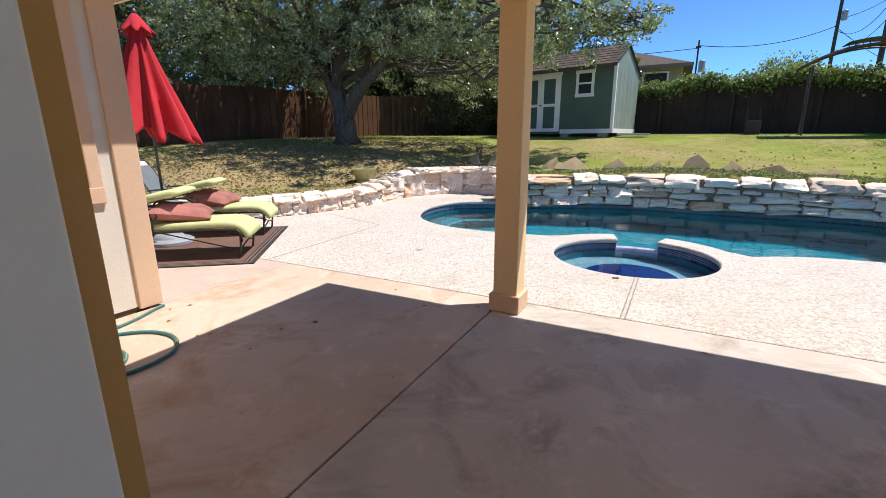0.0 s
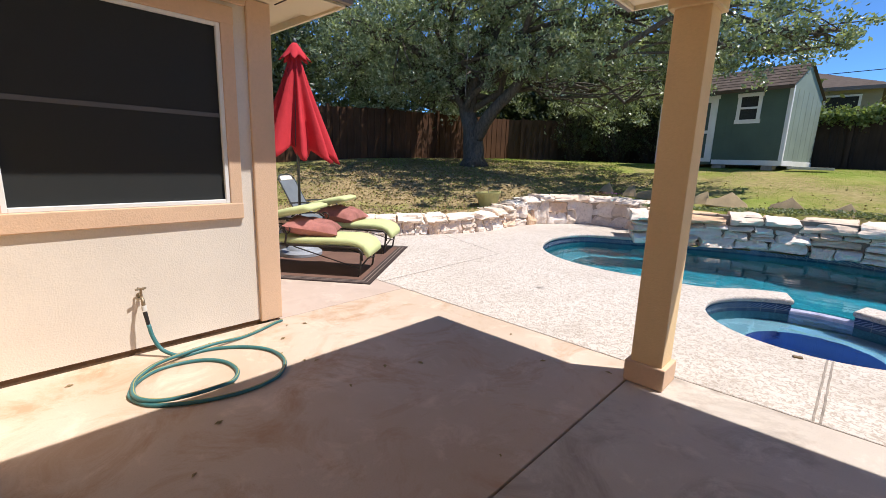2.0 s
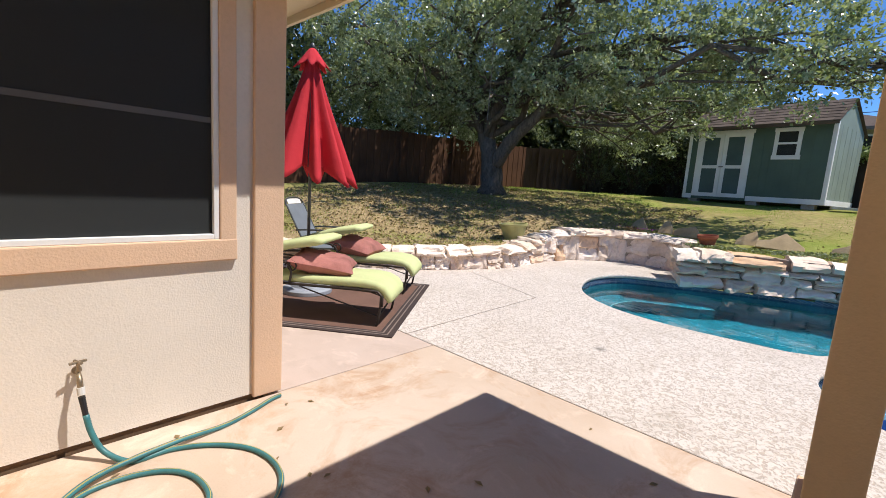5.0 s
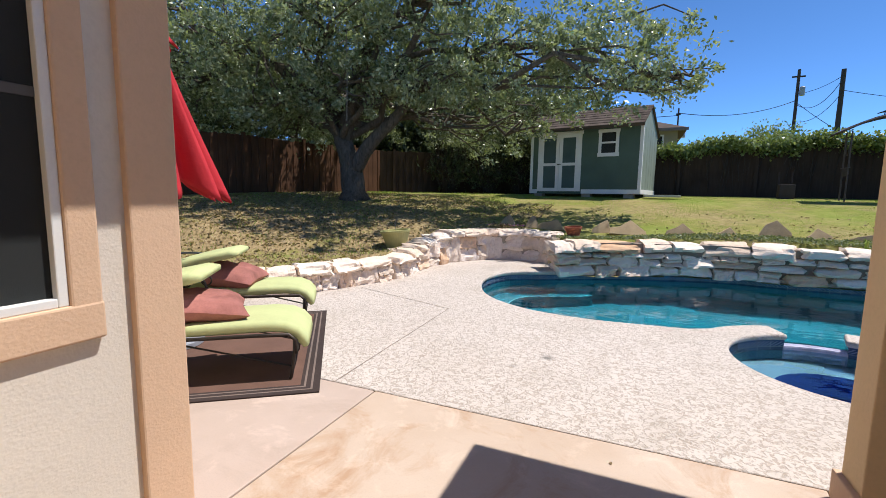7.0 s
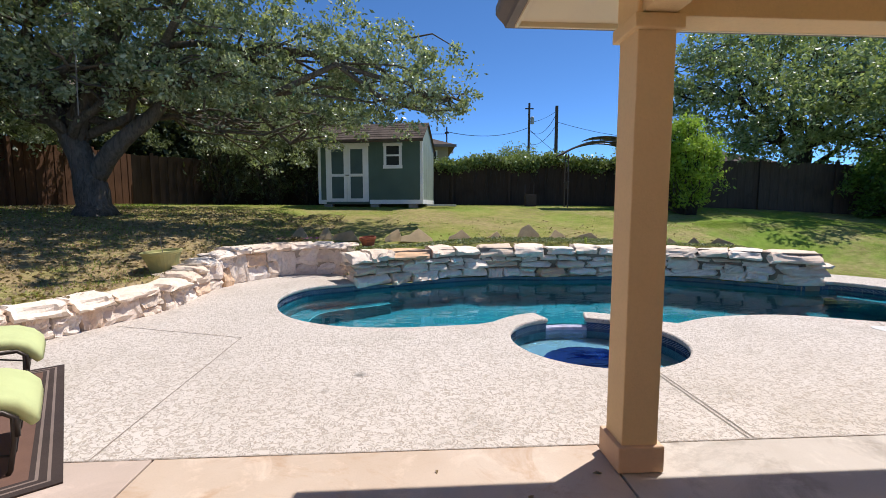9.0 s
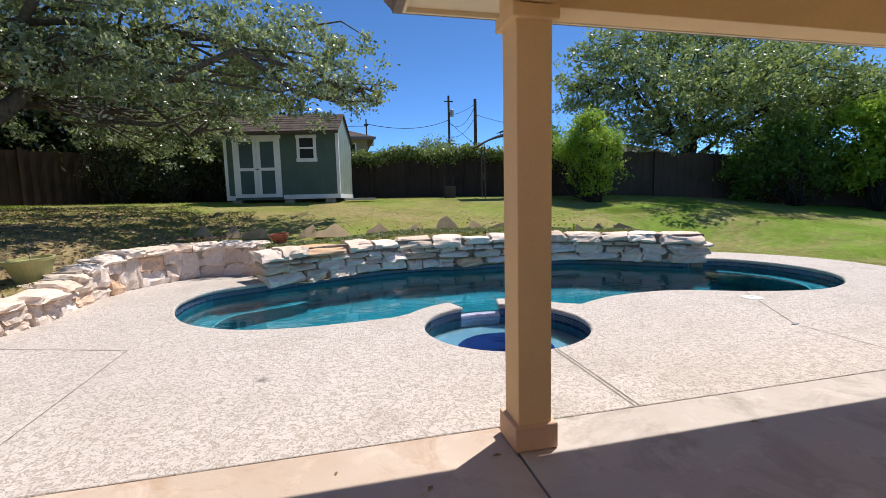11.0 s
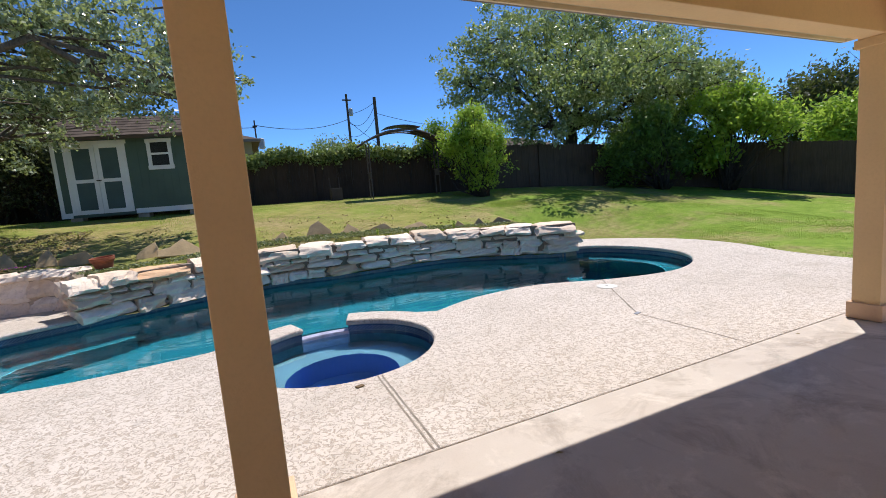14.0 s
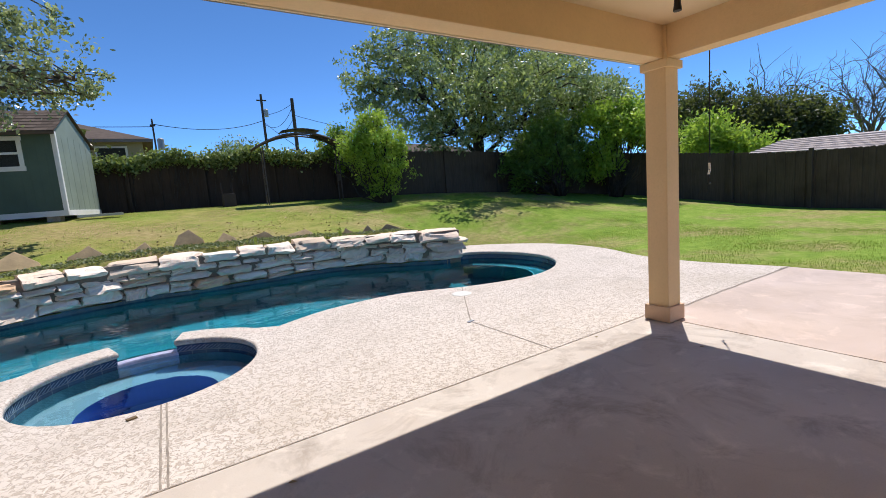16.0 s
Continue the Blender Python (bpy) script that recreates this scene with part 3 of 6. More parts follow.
slab("patio_slab_1", -1.23, 3.93, 0.2, 3.5, "slab_grey", "smooth grey-brown stained concrete patio slab")
slab("patio_slab_2", -3.84, -1.23, 0.2, 3.5, "slab_tan", "rust-stained tan concrete patio slab")
slab("patio_slab_3", -10.0, -3.84, 1.95, 3.5, "slab_pink", "sunlit pink-tan concrete slab beside the house")
slab("patio_slab_4", 3.93, 7.12, -8.0, 3.42, "slab_pink", "sunlit pink-tan concrete slab beside the lawn")
tagged(part("slab_bed", G().box(-10.0, 7.1, 0.0, 3.51, -0.2, -0.1), "groove"), "dark filler under the slab joints", "joint", kind="structure")


def groove(pts, width=0.012, mat="faint_groove", lift=0.0035):
    g = G()
    for (x0, y0), (x1, y1) in zip(pts, pts[1:]):
        d = Vector((x1 - x0, y1 - y0)).normalized()
        s = Vector((-d.y, d.x)) * width / 2
        k = len(g.v)
        g.v += [(x0 + s.x, y0 + s.y, lift), (x0 - s.x, y0 - s.y, lift), (x1 - s.x, y1 - s.y, lift), (x1 + s.x, y1 + s.y, lift)]
        g.f.append((k, k + 1, k + 2, k + 3))
    return part("deck_joint", g, mat, pool_deck)


def wander(x0, y0, x1, y1, k=14, amp=0.0025):
    return [(x0 + (x1 - x0) * i / k + random.uniform(-amp, amp), y0 + (y1 - y0) * i / k + random.uniform(-amp, amp)) for i in range(k + 1)]


groove(wander(-0.258, 3.51, -0.245, 4.7))
groove(wander(-0.222, 3.51, -0.209, 4.7))
groove(wander(-4.2, 3.51, -4.27, 5.9), 0.009)
groove(wander(-4.27, 5.9, -6.0, 6.49), 0.009)
groove(wander(3.49, 6.12, 2.56, 4.66), 0.014)
groove(wander(2.56, 4.66, 2.56, 3.51), 0.008)
groove(wander(-9.9, 3.504, 3.93, 3.504, 60, 0.003), 0.004)
groove(wander(4.08, 3.418, 7.1, 3.418, 20, 0.012), 0.022)


def build_pool():
    ob = thing("swimming_pool", "freeform blue pool with attached round spa and tiled waterline", "pool")
    part("waterline_tile", band(POOL, -0.215, -0.062), "tile", ob, "dark blue patterned tile band")
    part("pool_wall", band(POOL, -1.85, -0.213), "plaster", ob)
    part("pool_floor", sheet(POOL, z=-1.8), "plaster", ob)
    # spa: bench ring and deep well
    bench, well = arc(SPA_IN + 0.02, 0, 354), arc(0.56, 0, 354)
    part("spa_bench", sheet(bench, [well], -0.52), "plaster_pale", ob)
    part("spa_well", band(well, -1.1, -0.52), "plaster_deep", ob)
    part("spa_floor", sheet(well, z=-1.08), "plaster_deep", ob)
    # spillway between the two coping ends
    sill = arc(SPA_IN - 0.005, SPILL_A - 1, SPILL_B + 1, 3) + arc(SPA_IN + 0.11, SPILL_B + 1, SPILL_A - 1, 3)
    apron = arc(SPA_IN + 0.10, SPILL_A - 1, SPILL_B + 1, 3) + arc(SPA_OUT + 0.01, SPILL_B + 1, SPILL_A - 1, 3)
    part("spill_apron", G().prism([tuple(p) for p in apron], -1.8, -0.19), "tile", ob)
    part("spillway", G().prism([tuple(p) for p in sill], -1.8, -0.125), "spill", ob, "white and lilac tiled spillway", bevel=0.02)
    # underwater ledges at both shallow ends, with a pale nosing
    for low, high, zl in ((-9.0, -2.9, -1.15), (4.9, 9.0, -0.52)):
        run = [i for i, p in enumerate(POOL_SIDE) if low < p.x < high and (p.x < 0 or p.y < 9.0)]
        outer, inner = [], []
        for i in run[1:-1]:
            d = (POOL_SIDE[i + 1] - POOL_SIDE[i - 1]).normalized()
            outer.append(POOL_SIDE[i])
            inner.append(POOL_SIDE[i] + Vector((-d.y, d.x)) * 0.42)
        ledge, k = G(), len(outer)
        ledge.v = [(p.x, p.y, zl) for p in outer] + [(p.x, p.y, zl) for p in inner] + [(p.x, p.y, -1.8) for p in inner]
        ledge.f = [(i, k + i, k + i + 1, i + 1) for i in range(k - 1)] + [(k + i, 2 * k + i, 2 * k + i + 1, k + i + 1) for i in range(k - 1)]
        part("ledge", ledge, "plaster", ob)
        part("ledge_nosing", G().tube([(p.x, p.y, zl + 0.005) for p in inner], 0.012, 6), "white", ob, "pale tile nosing", smooth=True)
    part("water", sheet(POOL_SIDE + arc(SPA_OUT - 0.01, 142, 33), z=WATER), "water", ob, "clear rippled water").visible_shadow = False
    part("spa_water", sheet(arc(SPA_IN - 0.001, 0, 354), z=WATER), "water_clear", ob, "clear rippled spa water").visible_shadow = False
    return ob


build_pool()

# skimmer lid and its small box
skimmer = tagged(part("skimmer_lid", G().lathe([(0.135, -0.01), (0.135, 0.004), (0.12, 0.010), (0.02, 0.010), (0.018, 0.006), (0.0, 0.006)], 28, (3.24, 5.78), False), "lid", smooth=False), "round off-white skimmer lid set in the deck", "lid")
tagged(part("joint_marker", G().box(-0.045, 0.045, -0.02, 0.02, 0.0, 0.008, pose(2.56, 4.66, 0, 0, 0, 20)), "base_grey", bevel=0.003), "small grey drain plate in the deck", "plate")
tagged(part("fallen_leaf", G().box(-0.03, 0.035, -0.02, 0.02, 0.0, 0.012, pose(-0.42, 4.58, 0, 0, 0, 15)), "dead_leaf", bevel=0.005), "curled brown leaf lying beside the spa", "leaf")


# ---- stone walls ----
def stone_meshes(count, long, round_, mat, lean=0.0):
    """Uneven stone shapes of unit size: straight ends, rounded front and back."""
    out = []
    for k in range(count):
        seed = Vector((k * 7.1, long, round_))
        v, f, n, cols = [], [], 16, 10
        skew, taper = noise.noise(seed) * 0.3, noise.noise(seed + Vector((5, 1, 0))) * 0.35
        for i in range(cols + 1):
            u = -1 + 2 * i / cols
            x = math.copysign(abs(u) ** 0.75, u)
            shrink = max(0.0, 1 - abs(x) ** long) ** (1 / long) if i not in (0, cols) else 0.0
            shrink = max(shrink, 0.05)
            for j in range(n):
                th = 2 * math.pi * j / n
                c, s = math.cos(th), math.sin(th)
                m = (abs(c) ** round_ + abs(s) ** round_) ** (-1 / round_)
                p = Vector((x * 0.5 + skew * s * m * 0.1, c * m * 0.5 * shrink, s * m * 0.5 * shrink * (1 + taper * x)))
                q = noise.noise_vector(p * 2.1 + seed) * 0.16 + noise.noise_vector(p * 5.5 + seed) * 0.085 + noise.noise_vector(p * 11.0 + seed) * 0.035
                zz = p.z + q.z * 0.7
                v.append((p.x + q.x * 0.7, p.y + q.y - lean * zz, zz))
        for i in range(cols):
            for j in range(n):
                a, b = i * n + j, i * n + (j + 1) % n
                f.append((a, a + n, b + n, b))
        f += [tuple(reversed(range(n))), tuple(cols * n + j for j in range(n))]
        me = bpy.data.meshes.new("stone")
        me.from_pydata(v, [], [tuple(reversed(q)) for q in f])
        me.materials.append(M[mat])
        out.append(me)
    return out


FLAT_STONES, RUBBLE = stone_meshes(24, 12.0, 4.0, "limestone", 0.24), stone_meshes(20, 9.0, 5.0, "limestone_old", 0.25)


def along(path, s):
    """Point and direction at arc length s."""
    d = 0.0
    for a, b in zip(path, path[1:]):
        l = (b - a).length
        if d + l >= s:
            return a + (b - a) * ((s - d) / max(l, 1e-9)), (b - a).normalized()
        d += l
    return path[-1], (path[-1] - path[-2]).normalized()


def length(path):
    return sum((b - a).length for a, b in zip(path, path[1:]))


def lay(wall, path, s, z, size, out, kinds, rnd, lean=0.0):
    p, d = along(path, s)
    nrm = Vector((d.y, -d.x))
    c = p + nrm * out
    ob = new("stone", rnd.choice(kinds))
    ob.parent = wall
    ob.matrix_world = Matrix.LocRotScale((c.x, c.y, z), Euler((rnd.uniform(-0.05, 0.05) + lean, rnd.uniform(-0.05, 0.05), math.atan2(d.y, d.x) + rnd.uniform(-0.07, 0.07))), size)
    return ob


def stacked_wall():
    """Dry-stacked ledgestone along the back of the pool, capped with wide white slabs."""
    rnd = random.Random(5)
    core = G()
    for i in range(0, len(POOL_WALL) - 6, 6):
        a, b = POOL_WALL[i], POOL_WALL[min(i + 6, len(POOL_WALL) - 1)]
        d = (b - a).normalized()
        nrm = Vector((d.y, -d.x))
        core.box(-0.02, (b - a).length + 0.02, -0.04, 0.2, -0.3, 0.55, Matrix.Translation((a.x, a.y, 0)) @ Matrix.Rotation(math.atan2(d.y, d.x), 4, 'Z') @ Matrix.Translation((0, -0.03, 0)))
    # the core's dark colour paints the shade between the stones
    wall = tagged(part("wall_pool", core, "gap_shade"), "dry-stacked white limestone wall behind the pool", "stone wall", kind="structure")
    L = length(POOL_WALL)
    # each course steps back, so that its nose catches the sun
    z, courses = -0.055, [(0.18, 0.35, 0.95, -0.10), (0.15, 0.28, 0.8, -0.05), (0.10, 0.2, 0.6, -0.005), (0.22, 0.48, 0.95, 0.05)]
    for k, (h, lo, hi, out) in enumerate(courses):
        s, top = rnd.uniform(-0.2, 0.0), k == len(courses) - 1
        while s < L:
            w = rnd.uniform(lo, hi)
            hh = h * (rnd.uniform(0.72, 1.12) if top else rnd.uniform(0.85, 1.3))
            c = min(s + w / 2, L - 0.05)
            if k in (0, 1) and rnd.random() < 0.3 and w < 0.6:
                for q in (0.25, 0.75):
                    lay(wall, POOL_WALL, c, z + h * q, (w * 0.99, 0.42, h * 0.52), out + rnd.uniform(-0.03, 0.03), FLAT_STONES, rnd)
            else:
                big = k == 1 and rnd.random() < 0.14
                lay(wall, POOL_WALL, c, z + h / 2 + (0.05 if big else 0) + 0.02 * math.sin(s * 1.9 + 2.1 * k) + rnd.uniform(-0.02, 0.02) - (h - hh) * 0.35 * top, (w * (1.02 if top else 0.99), 0.62 if top else 0.46, (h * 1.7 if big else hh * (1.04 if top else 0.98))), out + rnd.uniform(-0.045, 0.035), FLAT_STONES, rnd, rnd.uniform(-0.08, 0.08) if top else 0.0)
            s += w
        z += h
    return wall


def rubble_wall():
    """Mortared rubble retaining wall round the deck, lower towards the house."""
    rnd = random.Random(9)
    L = length(SIDE_WALL)

    def top(s):
        return 0.66 - 0.30 * float(smooth(2.6, 5.0, s)) - 0.05 * float(smooth(6.0, 9.0, s))
    core = G()
    for i in range(0, len(SIDE_WALL) - 6, 6):
        a, b = SIDE_WALL[i], SIDE_WALL[min(i + 6, len(SIDE_WALL) - 1)]
        d = (b - a).normalized()
        core.box(-0.02, (b - a).length + 0.02, -0.2, 0.13, -0.2, top(i * 0.05) - 0.04, Matrix.Translation((a.x, a.y, 0)) @ Matrix.Rotation(math.atan2(d.y, d.x), 4, 'Z') @ Matrix.Translation((0, 0.0, 0)))
    wall = tagged(part("wall_side", core, "mortar"), "mortared rubble limestone retaining wall beside the deck", "stone wall", kind="structure")
    s = 0.0
    while s < L:
        w = rnd.uniform(0.2, 0.55)
        t = top(s)
        if rnd.random() < 0.22:
            lay(wall, SIDE_WALL, s + w / 2, (t - 0.12) / 2, (w * 1.12, 0.34, t - 0.06), -0.02, RUBBLE, rnd)
        else:
            c = (t - 0.1) * rnd.uniform(0.35, 0.65)
            lay(wall, SIDE_WALL, s + w / 2, c / 2, (w * 1.14, 0.34, c * 1.18), -0.02, RUBBLE, rnd)
            lay(wall, SIDE_WALL, s + w / 2 + rnd.uniform(-0.04, 0.04), c + (t - 0.1 - c) / 2, (w * 1.16, 0.34, (t - 0.1 - c) * 1.2), -0.01, RUBBLE, rnd)
        s += w
    s = 0.0
    while s < L:
        w = rnd.uniform(0.3, 0.62)
        lay(wall, SIDE_WALL, s + w / 2, top(s + w / 2) - 0.05, (w * 1.06, rnd.uniform(0.38, 0.5), rnd.uniform(0.11, 0.17)), 0.0, FLAT_STONES, rnd)
        s += w
    return wall


# ---- house, patio roof, posts ----
def build_house():
    dx0, dx1 = -0.495, 0.45
    for name, g in (("wall_house_1", G().box(-4.04, dx0, 0.0, 0.20, -0.1, 2.75)), ("wall_house_2", G().box(dx1, 4.1, 0.0, 0.20, -0.1, 2.75)), ("wall_house_3", G().box(dx0, dx1, 0.0, 0.20, 2.12, 2.75))):
        tagged(part(name, g, "post"), "tan stucco house wall beside the doorway", "wall", kind="structure")
    for xa, xb in ((dx0, dx0 + 0.006), (dx1 - 0.006, dx1)):
        tagged(part("return_trim", G().box(xa, xb, 0.166, 0.204, -0.02, 2.11), "ochre", bevel=0.002), "ochre stucco return at the doorway's edge", "trim", kind="structure")
    door = thing("door_frame", "white painted door frame in the stucco wall", "door frame", kind="structure")
    part("jamb", G().box(dx0 + 0.004, dx0 + 0.045, -0.05, 0.165, -0.02, 2.11), "frame_white", door, bevel=0.004)
    part("jamb", G().box(dx1 - 0.045, dx1 - 0.004, -0.05, 0.165, -0.02, 2.11), "frame_white", door, bevel=0.004)
    part("head", G().box(dx0 + 0.045, dx1 - 0.045, -0.05, 0.165, 2.07, 2.11), "frame_white", door, bevel=0.004)
    # wing wall with window opening
    wx0, wx1 = -4.04, -3.84
    wing = [G().box(wx0, wx1, 0.20, 0.42, 0.04, 2.62), G().box(wx0, wx1, 1.66, 2.035, 0.04, 2.62), G().box(wx0, wx1, 0.42, 1.66, 0.04, 1.05), G().box(wx0, wx1, 0.42, 1.66, 2.34, 2.62), G().box(-10.0, wx0, 1.85, 2.035, 0.04, 2.62)]
    for k, g in enumerate(wing):
        tagged(part("wall_wing_%d" % (k + 1), g, "stucco"), "cream stucco wing wall round a large window", "wall", kind="structure")
    tagged(part("wall_footing", G().box(-10.0, -3.855, 0.2, 2.03, -0.1, 0.055), "footing"), "bare concrete footing under the stucco", "footing", kind="structure")
    # raised trim: window surround, corner board, frieze
    t0, t1 = wx1 - 0.01, wx1 + 0.028
    sur = thing("window_surround", "tan stucco surround round the window", "trim", kind="structure")
    part("side", G().box(t0, t1, 1.675, 1.768, 0.93, 2.46), "trim", sur, bevel=0.008)
    part("side", G().box(t0, t1, 0.29, 0.405, 0.93, 2.46), "trim", sur, bevel=0.008)
    part("sill", G().box(t0, t1 + 0.003, 0.29, 1.771, 0.92, 1.045), "trim", sur, bevel=0.008)
    part("head", G().box(t0, t1 + 0.003, 0.29, 1.771, 2.345, 2.47), "trim", sur, bevel=0.008)
    tagged(part("corner_trim", G().box(t0, t1, 1.868, 2.055, 0.02, 2.56).box(-4.2, t0, 2.035, 2.055, 0.02, 2.56), "trim", bevel=0.008), "tan stucco corner board on the wing", "trim", kind="structure")
    tagged(part("frieze_trim", G().box(t0, t1 + 0.004, 0.20, 1.864, 2.50, 2.62), "trim", bevel=0.006), "tan stucco frieze below the soffit", "trim", kind="structure")
    win = thing("window_1", "dark screened window with a white frame and one rail", "window", kind="structure")
    fx0, fx1 = -3.90, -3.822
    part("window_frame", G().box(fx0, fx1, 0.40, 0.43, 1.045, 2.345).box(fx0, fx1, 1.645, 1.675, 1.045, 2.345).box(fx0, fx1, 0.43, 1.645, 1.045, 1.075).box(fx0, fx1, 0.43, 1.645, 2.32, 2.345), "frame_white", win, bevel=0.004)
    part("pane", G().box(-3.86, -3.85, 0.42, 1.655, 1.07, 2.33), "glass", win, "dark screened glass")
    part("meeting_rail", G().box(-3.8505, -3.846, 0.43, 1.645, 1.685, 1.715), "rail", win, bevel=0.002)
    # soffit, fascia and gutter of the wing
    tagged(part("wing_soffit", G().box(-3.85, -3.36, 0.20, 2.42, 2.565, 2.60).box(-10, -3.85, 2.05, 2.42, 2.60, 2.63), "soffit"), "pale painted soffit under the wing eave", "soffit", kind="structure")
    tagged(part("soffit_joint", G().box(-3.80, -3.37, 2.085, 2.093, 2.5595, 2.565), "groove"), "thin dark seam across the soffit", "seam", kind="structure")
    tagged(part("wing_roof", G().add([(-3.3, 0.0, 2.68), (-3.3, 2.47, 2.68), (-7.0, 2.47, 3.9), (-7.0, 0.0, 3.9), (-10.5, 2.47, 2.8), (-10.5, 0.0, 2.8)], [(0, 1, 2, 3), (3, 2, 4, 5)]), "shingle"), "brown shingle roof over the wing", "roof", kind="structure")
    tagged(part("wing_rake", G().box(-3.38, -3.36, 0.2, 2.44, 2.545, 2.68).box(-10, -3.38, 2.42, 2.45, 2.545, 2.66), "soffit", bevel=0.004), "pale rake board at the end of the eave", "trim", kind="structure")
    tagged(gutter("wing_gutter", [(-3.362, 0.2), (-3.362, 2.47)], 1.0), "grey-brown metal gutter along the wing eave", "gutter", kind="structure")
    # unseen room behind the doorway; wall openings added to brighten the door jamb
    for k, g in enumerate((G().box(-4.0, -2.0, -4.4, -4.2, -0.1, 2.7).box(2.0, 4.1, -4.4, -4.2, -0.1, 2.7).box(-2.0, 2.0, -4.4, -4.2, -0.1, 0.8).box(-2.0, 2.0, -4.4, -4.2, 2.3, 2.7), G().box(-4.2, -4.0, -4.2, 0.0, -0.1, 2.7), G().box(3.9, 4.1, -4.2, -3.4, -0.1, 2.7).box(3.9, 4.1, -0.5, 0.0, -0.1, 2.7).box(3.9, 4.1, -3.4, -0.5, 2.3, 2.7))):
        tagged(part("wall_room_%d" % (k + 1), g, "inner"), "plain painted room wall behind the doorway", "wall", kind="structure")
    tagged(part("ceiling_room", G().box(-4.2, 4.1, -4.4, 0.0, 2.6, 2.7), "inner"), "plain painted room ceiling", "ceiling", kind="structure")
    tagged(part("floor_room", G().box(-4.2, 4.1, -4.4, 0.195, -0.1, -0.015), "inner_floor"), "plain brown room floor", "floor", kind="structure")


def gutter(name, path, side):
    """An ogee gutter below the roof edge; side +1 hangs to the right of the path."""
    prof = [(0.0, 2.565), (0.05, 2.565), (0.058, 2.59), (0.093, 2.645), (0.103, 2.67), (0.103, 2.712), (0.085, 2.712), (0.085, 2.68), (0.0, 2.68), (0.0, 2.565)]
    g = G()
    pts = [Vector(p) for p in path]
    rows = []
    for i, p in enumerate(pts):
        d0 = (p - pts[i - 1]).normalized() if i else (pts[1] - p).normalized()
        d1 = (pts[i + 1] - p).normalized() if i + 1 < len(pts) else d0
        n0, n1 = Vector((d0.y, -d0.x)) * side, Vector((d1.y, -d1.x)) * side
        m = (n0 + n1).normalized()
        m = m / max(0.4, m.dot(n0))
        rows.append([(p.x + m.x * o, p.y + m.y * o, z) for o, z in prof])
    n = len(prof)
    for r in rows:
        g.v += r
    for i in range(len(rows) - 1):
        g.f += [(i * n + j, i * n + j + 1, (i + 1) * n + j + 1, (i + 1) * n + j) for j in range(n - 1)]
    g.f += [tuple(range(n - 1)), tuple(reversed([(len(rows) - 1) * n + j for j in range(n - 1)]))]
    return part(name, g, "gutter")


POST1, POST2, HALF = Vector((-1.121, 3.32)), Vector((3.92, 3.315)), 0.1


def build_post(c):
    ob = thing("patio_post", "square tan stucco post with base and cap", "post", Matrix.Translation((c.x, c.y, 0)), "posts of the patio roof")
    h = HALF
    part("shaft", G().box(-h, h, -h, h, 0.05, 2.34), "post", ob, bevel=0.006)
    part("base", G().box(-h - 0.028, h + 0.028, -h - 0.028, h + 0.028, 0.004, 0.15), "trim", ob, bevel=0.008)
    part("cap", G().box(-h - 0.03, h + 0.03, -h - 0.03, h + 0.03, 2.322, 2.394).box(-h - 0.012, h + 0.012, -h - 0.012, h + 0.012, 2.394, 2.672), "post", ob, bevel=0.008)
    return ob


build_post(POST1)
build_post(POST2)


def build_patio_roof():
    x0, x1, y1 = POST1.x, POST2.x, POST1.y
    b = 0.088
    g = G().box(x0 + b, x1 - b, y1 - b, y1 + b, 2.395, 2.69)
    tagged(part("beam_north", g, "post", bevel=0.006), "tan stucco beam between the patio posts", "beam", kind="structure")
    tagged(part("beam_west", G().box(x0 - b, x0 + b, 0.20, y1 + b - 0.002, 2.398, 2.69), "post", bevel=0.006), "tan stucco beam from post to house", "beam", kind="structure")
    tagged(part("beam_east", G().box(x1 - b, x1 + b, 0.20, y1 + b - 0.002, 2.398, 2.69), "post", bevel=0.006), "tan stucco beam from post to house", "beam", kind="structure")
    tagged(part("ceiling", G().box(x0, x1, 0.20, y1, 2.675, 2.72), "ceiling"), "cream painted patio ceiling", "ceiling", kind="structure")
    ex0, ex1, ey = -1.69, 4.47, 3.80
    soff = G().box(ex0, x0 - b, 0.20, ey, 2.58, 2.61).box(x1 + b, ex1, 0.20, ey, 2.58, 2.61).box(x0 - b, x1 + b, y1 + b, ey, 2.581, 2.61)
    tagged(part("patio_soffit", soff, "soffit"), "pale painted soffit boards under the patio eave", "soffit", kind="structure")
    tagged(part("patio_fascia", G().box(ex0 - 0.02, ex0, 0.20, ey + 0.02, 2.55, 2.68).box(ex1, ex1 + 0.02, 0.20, ey + 0.02, 2.55, 2.68).box(ex0, ex1, ey, ey + 0.02, 2.55, 2.68), "soffit", bevel=0.003), "pale fascia board round the patio eave", "fascia", kind="structure")
    tagged(gutter("patio_gutter", [(ex0 - 0.02, 0.2), (ex0 - 0.02, ey + 0.02), (ex1 + 0.02, ey + 0.02), (ex1 + 0.02, 0.2)], -1.0), "grey-brown metal gutter round the patio eave", "gutter", kind="structure")
    r = G().add([(ex0 - 0.06, -4.4, 2.72), (ex0 - 0.06, ey + 0.06, 2.72), (ex1 + 0.06, ey + 0.06, 2.72), (ex1 + 0.06, -4.4, 2.72), (1.4, 1.4, 3.9), (1.4, -4.4, 3.9)],
                [(0, 1, 4, 5), (1, 2, 4), (2, 3, 5, 4), (3, 0, 5)])
    tagged(part("patio_roof", r, "shingle"), "brown shingle hip roof over the patio", "roof", kind="structure")


build_house()
build_patio_roof()


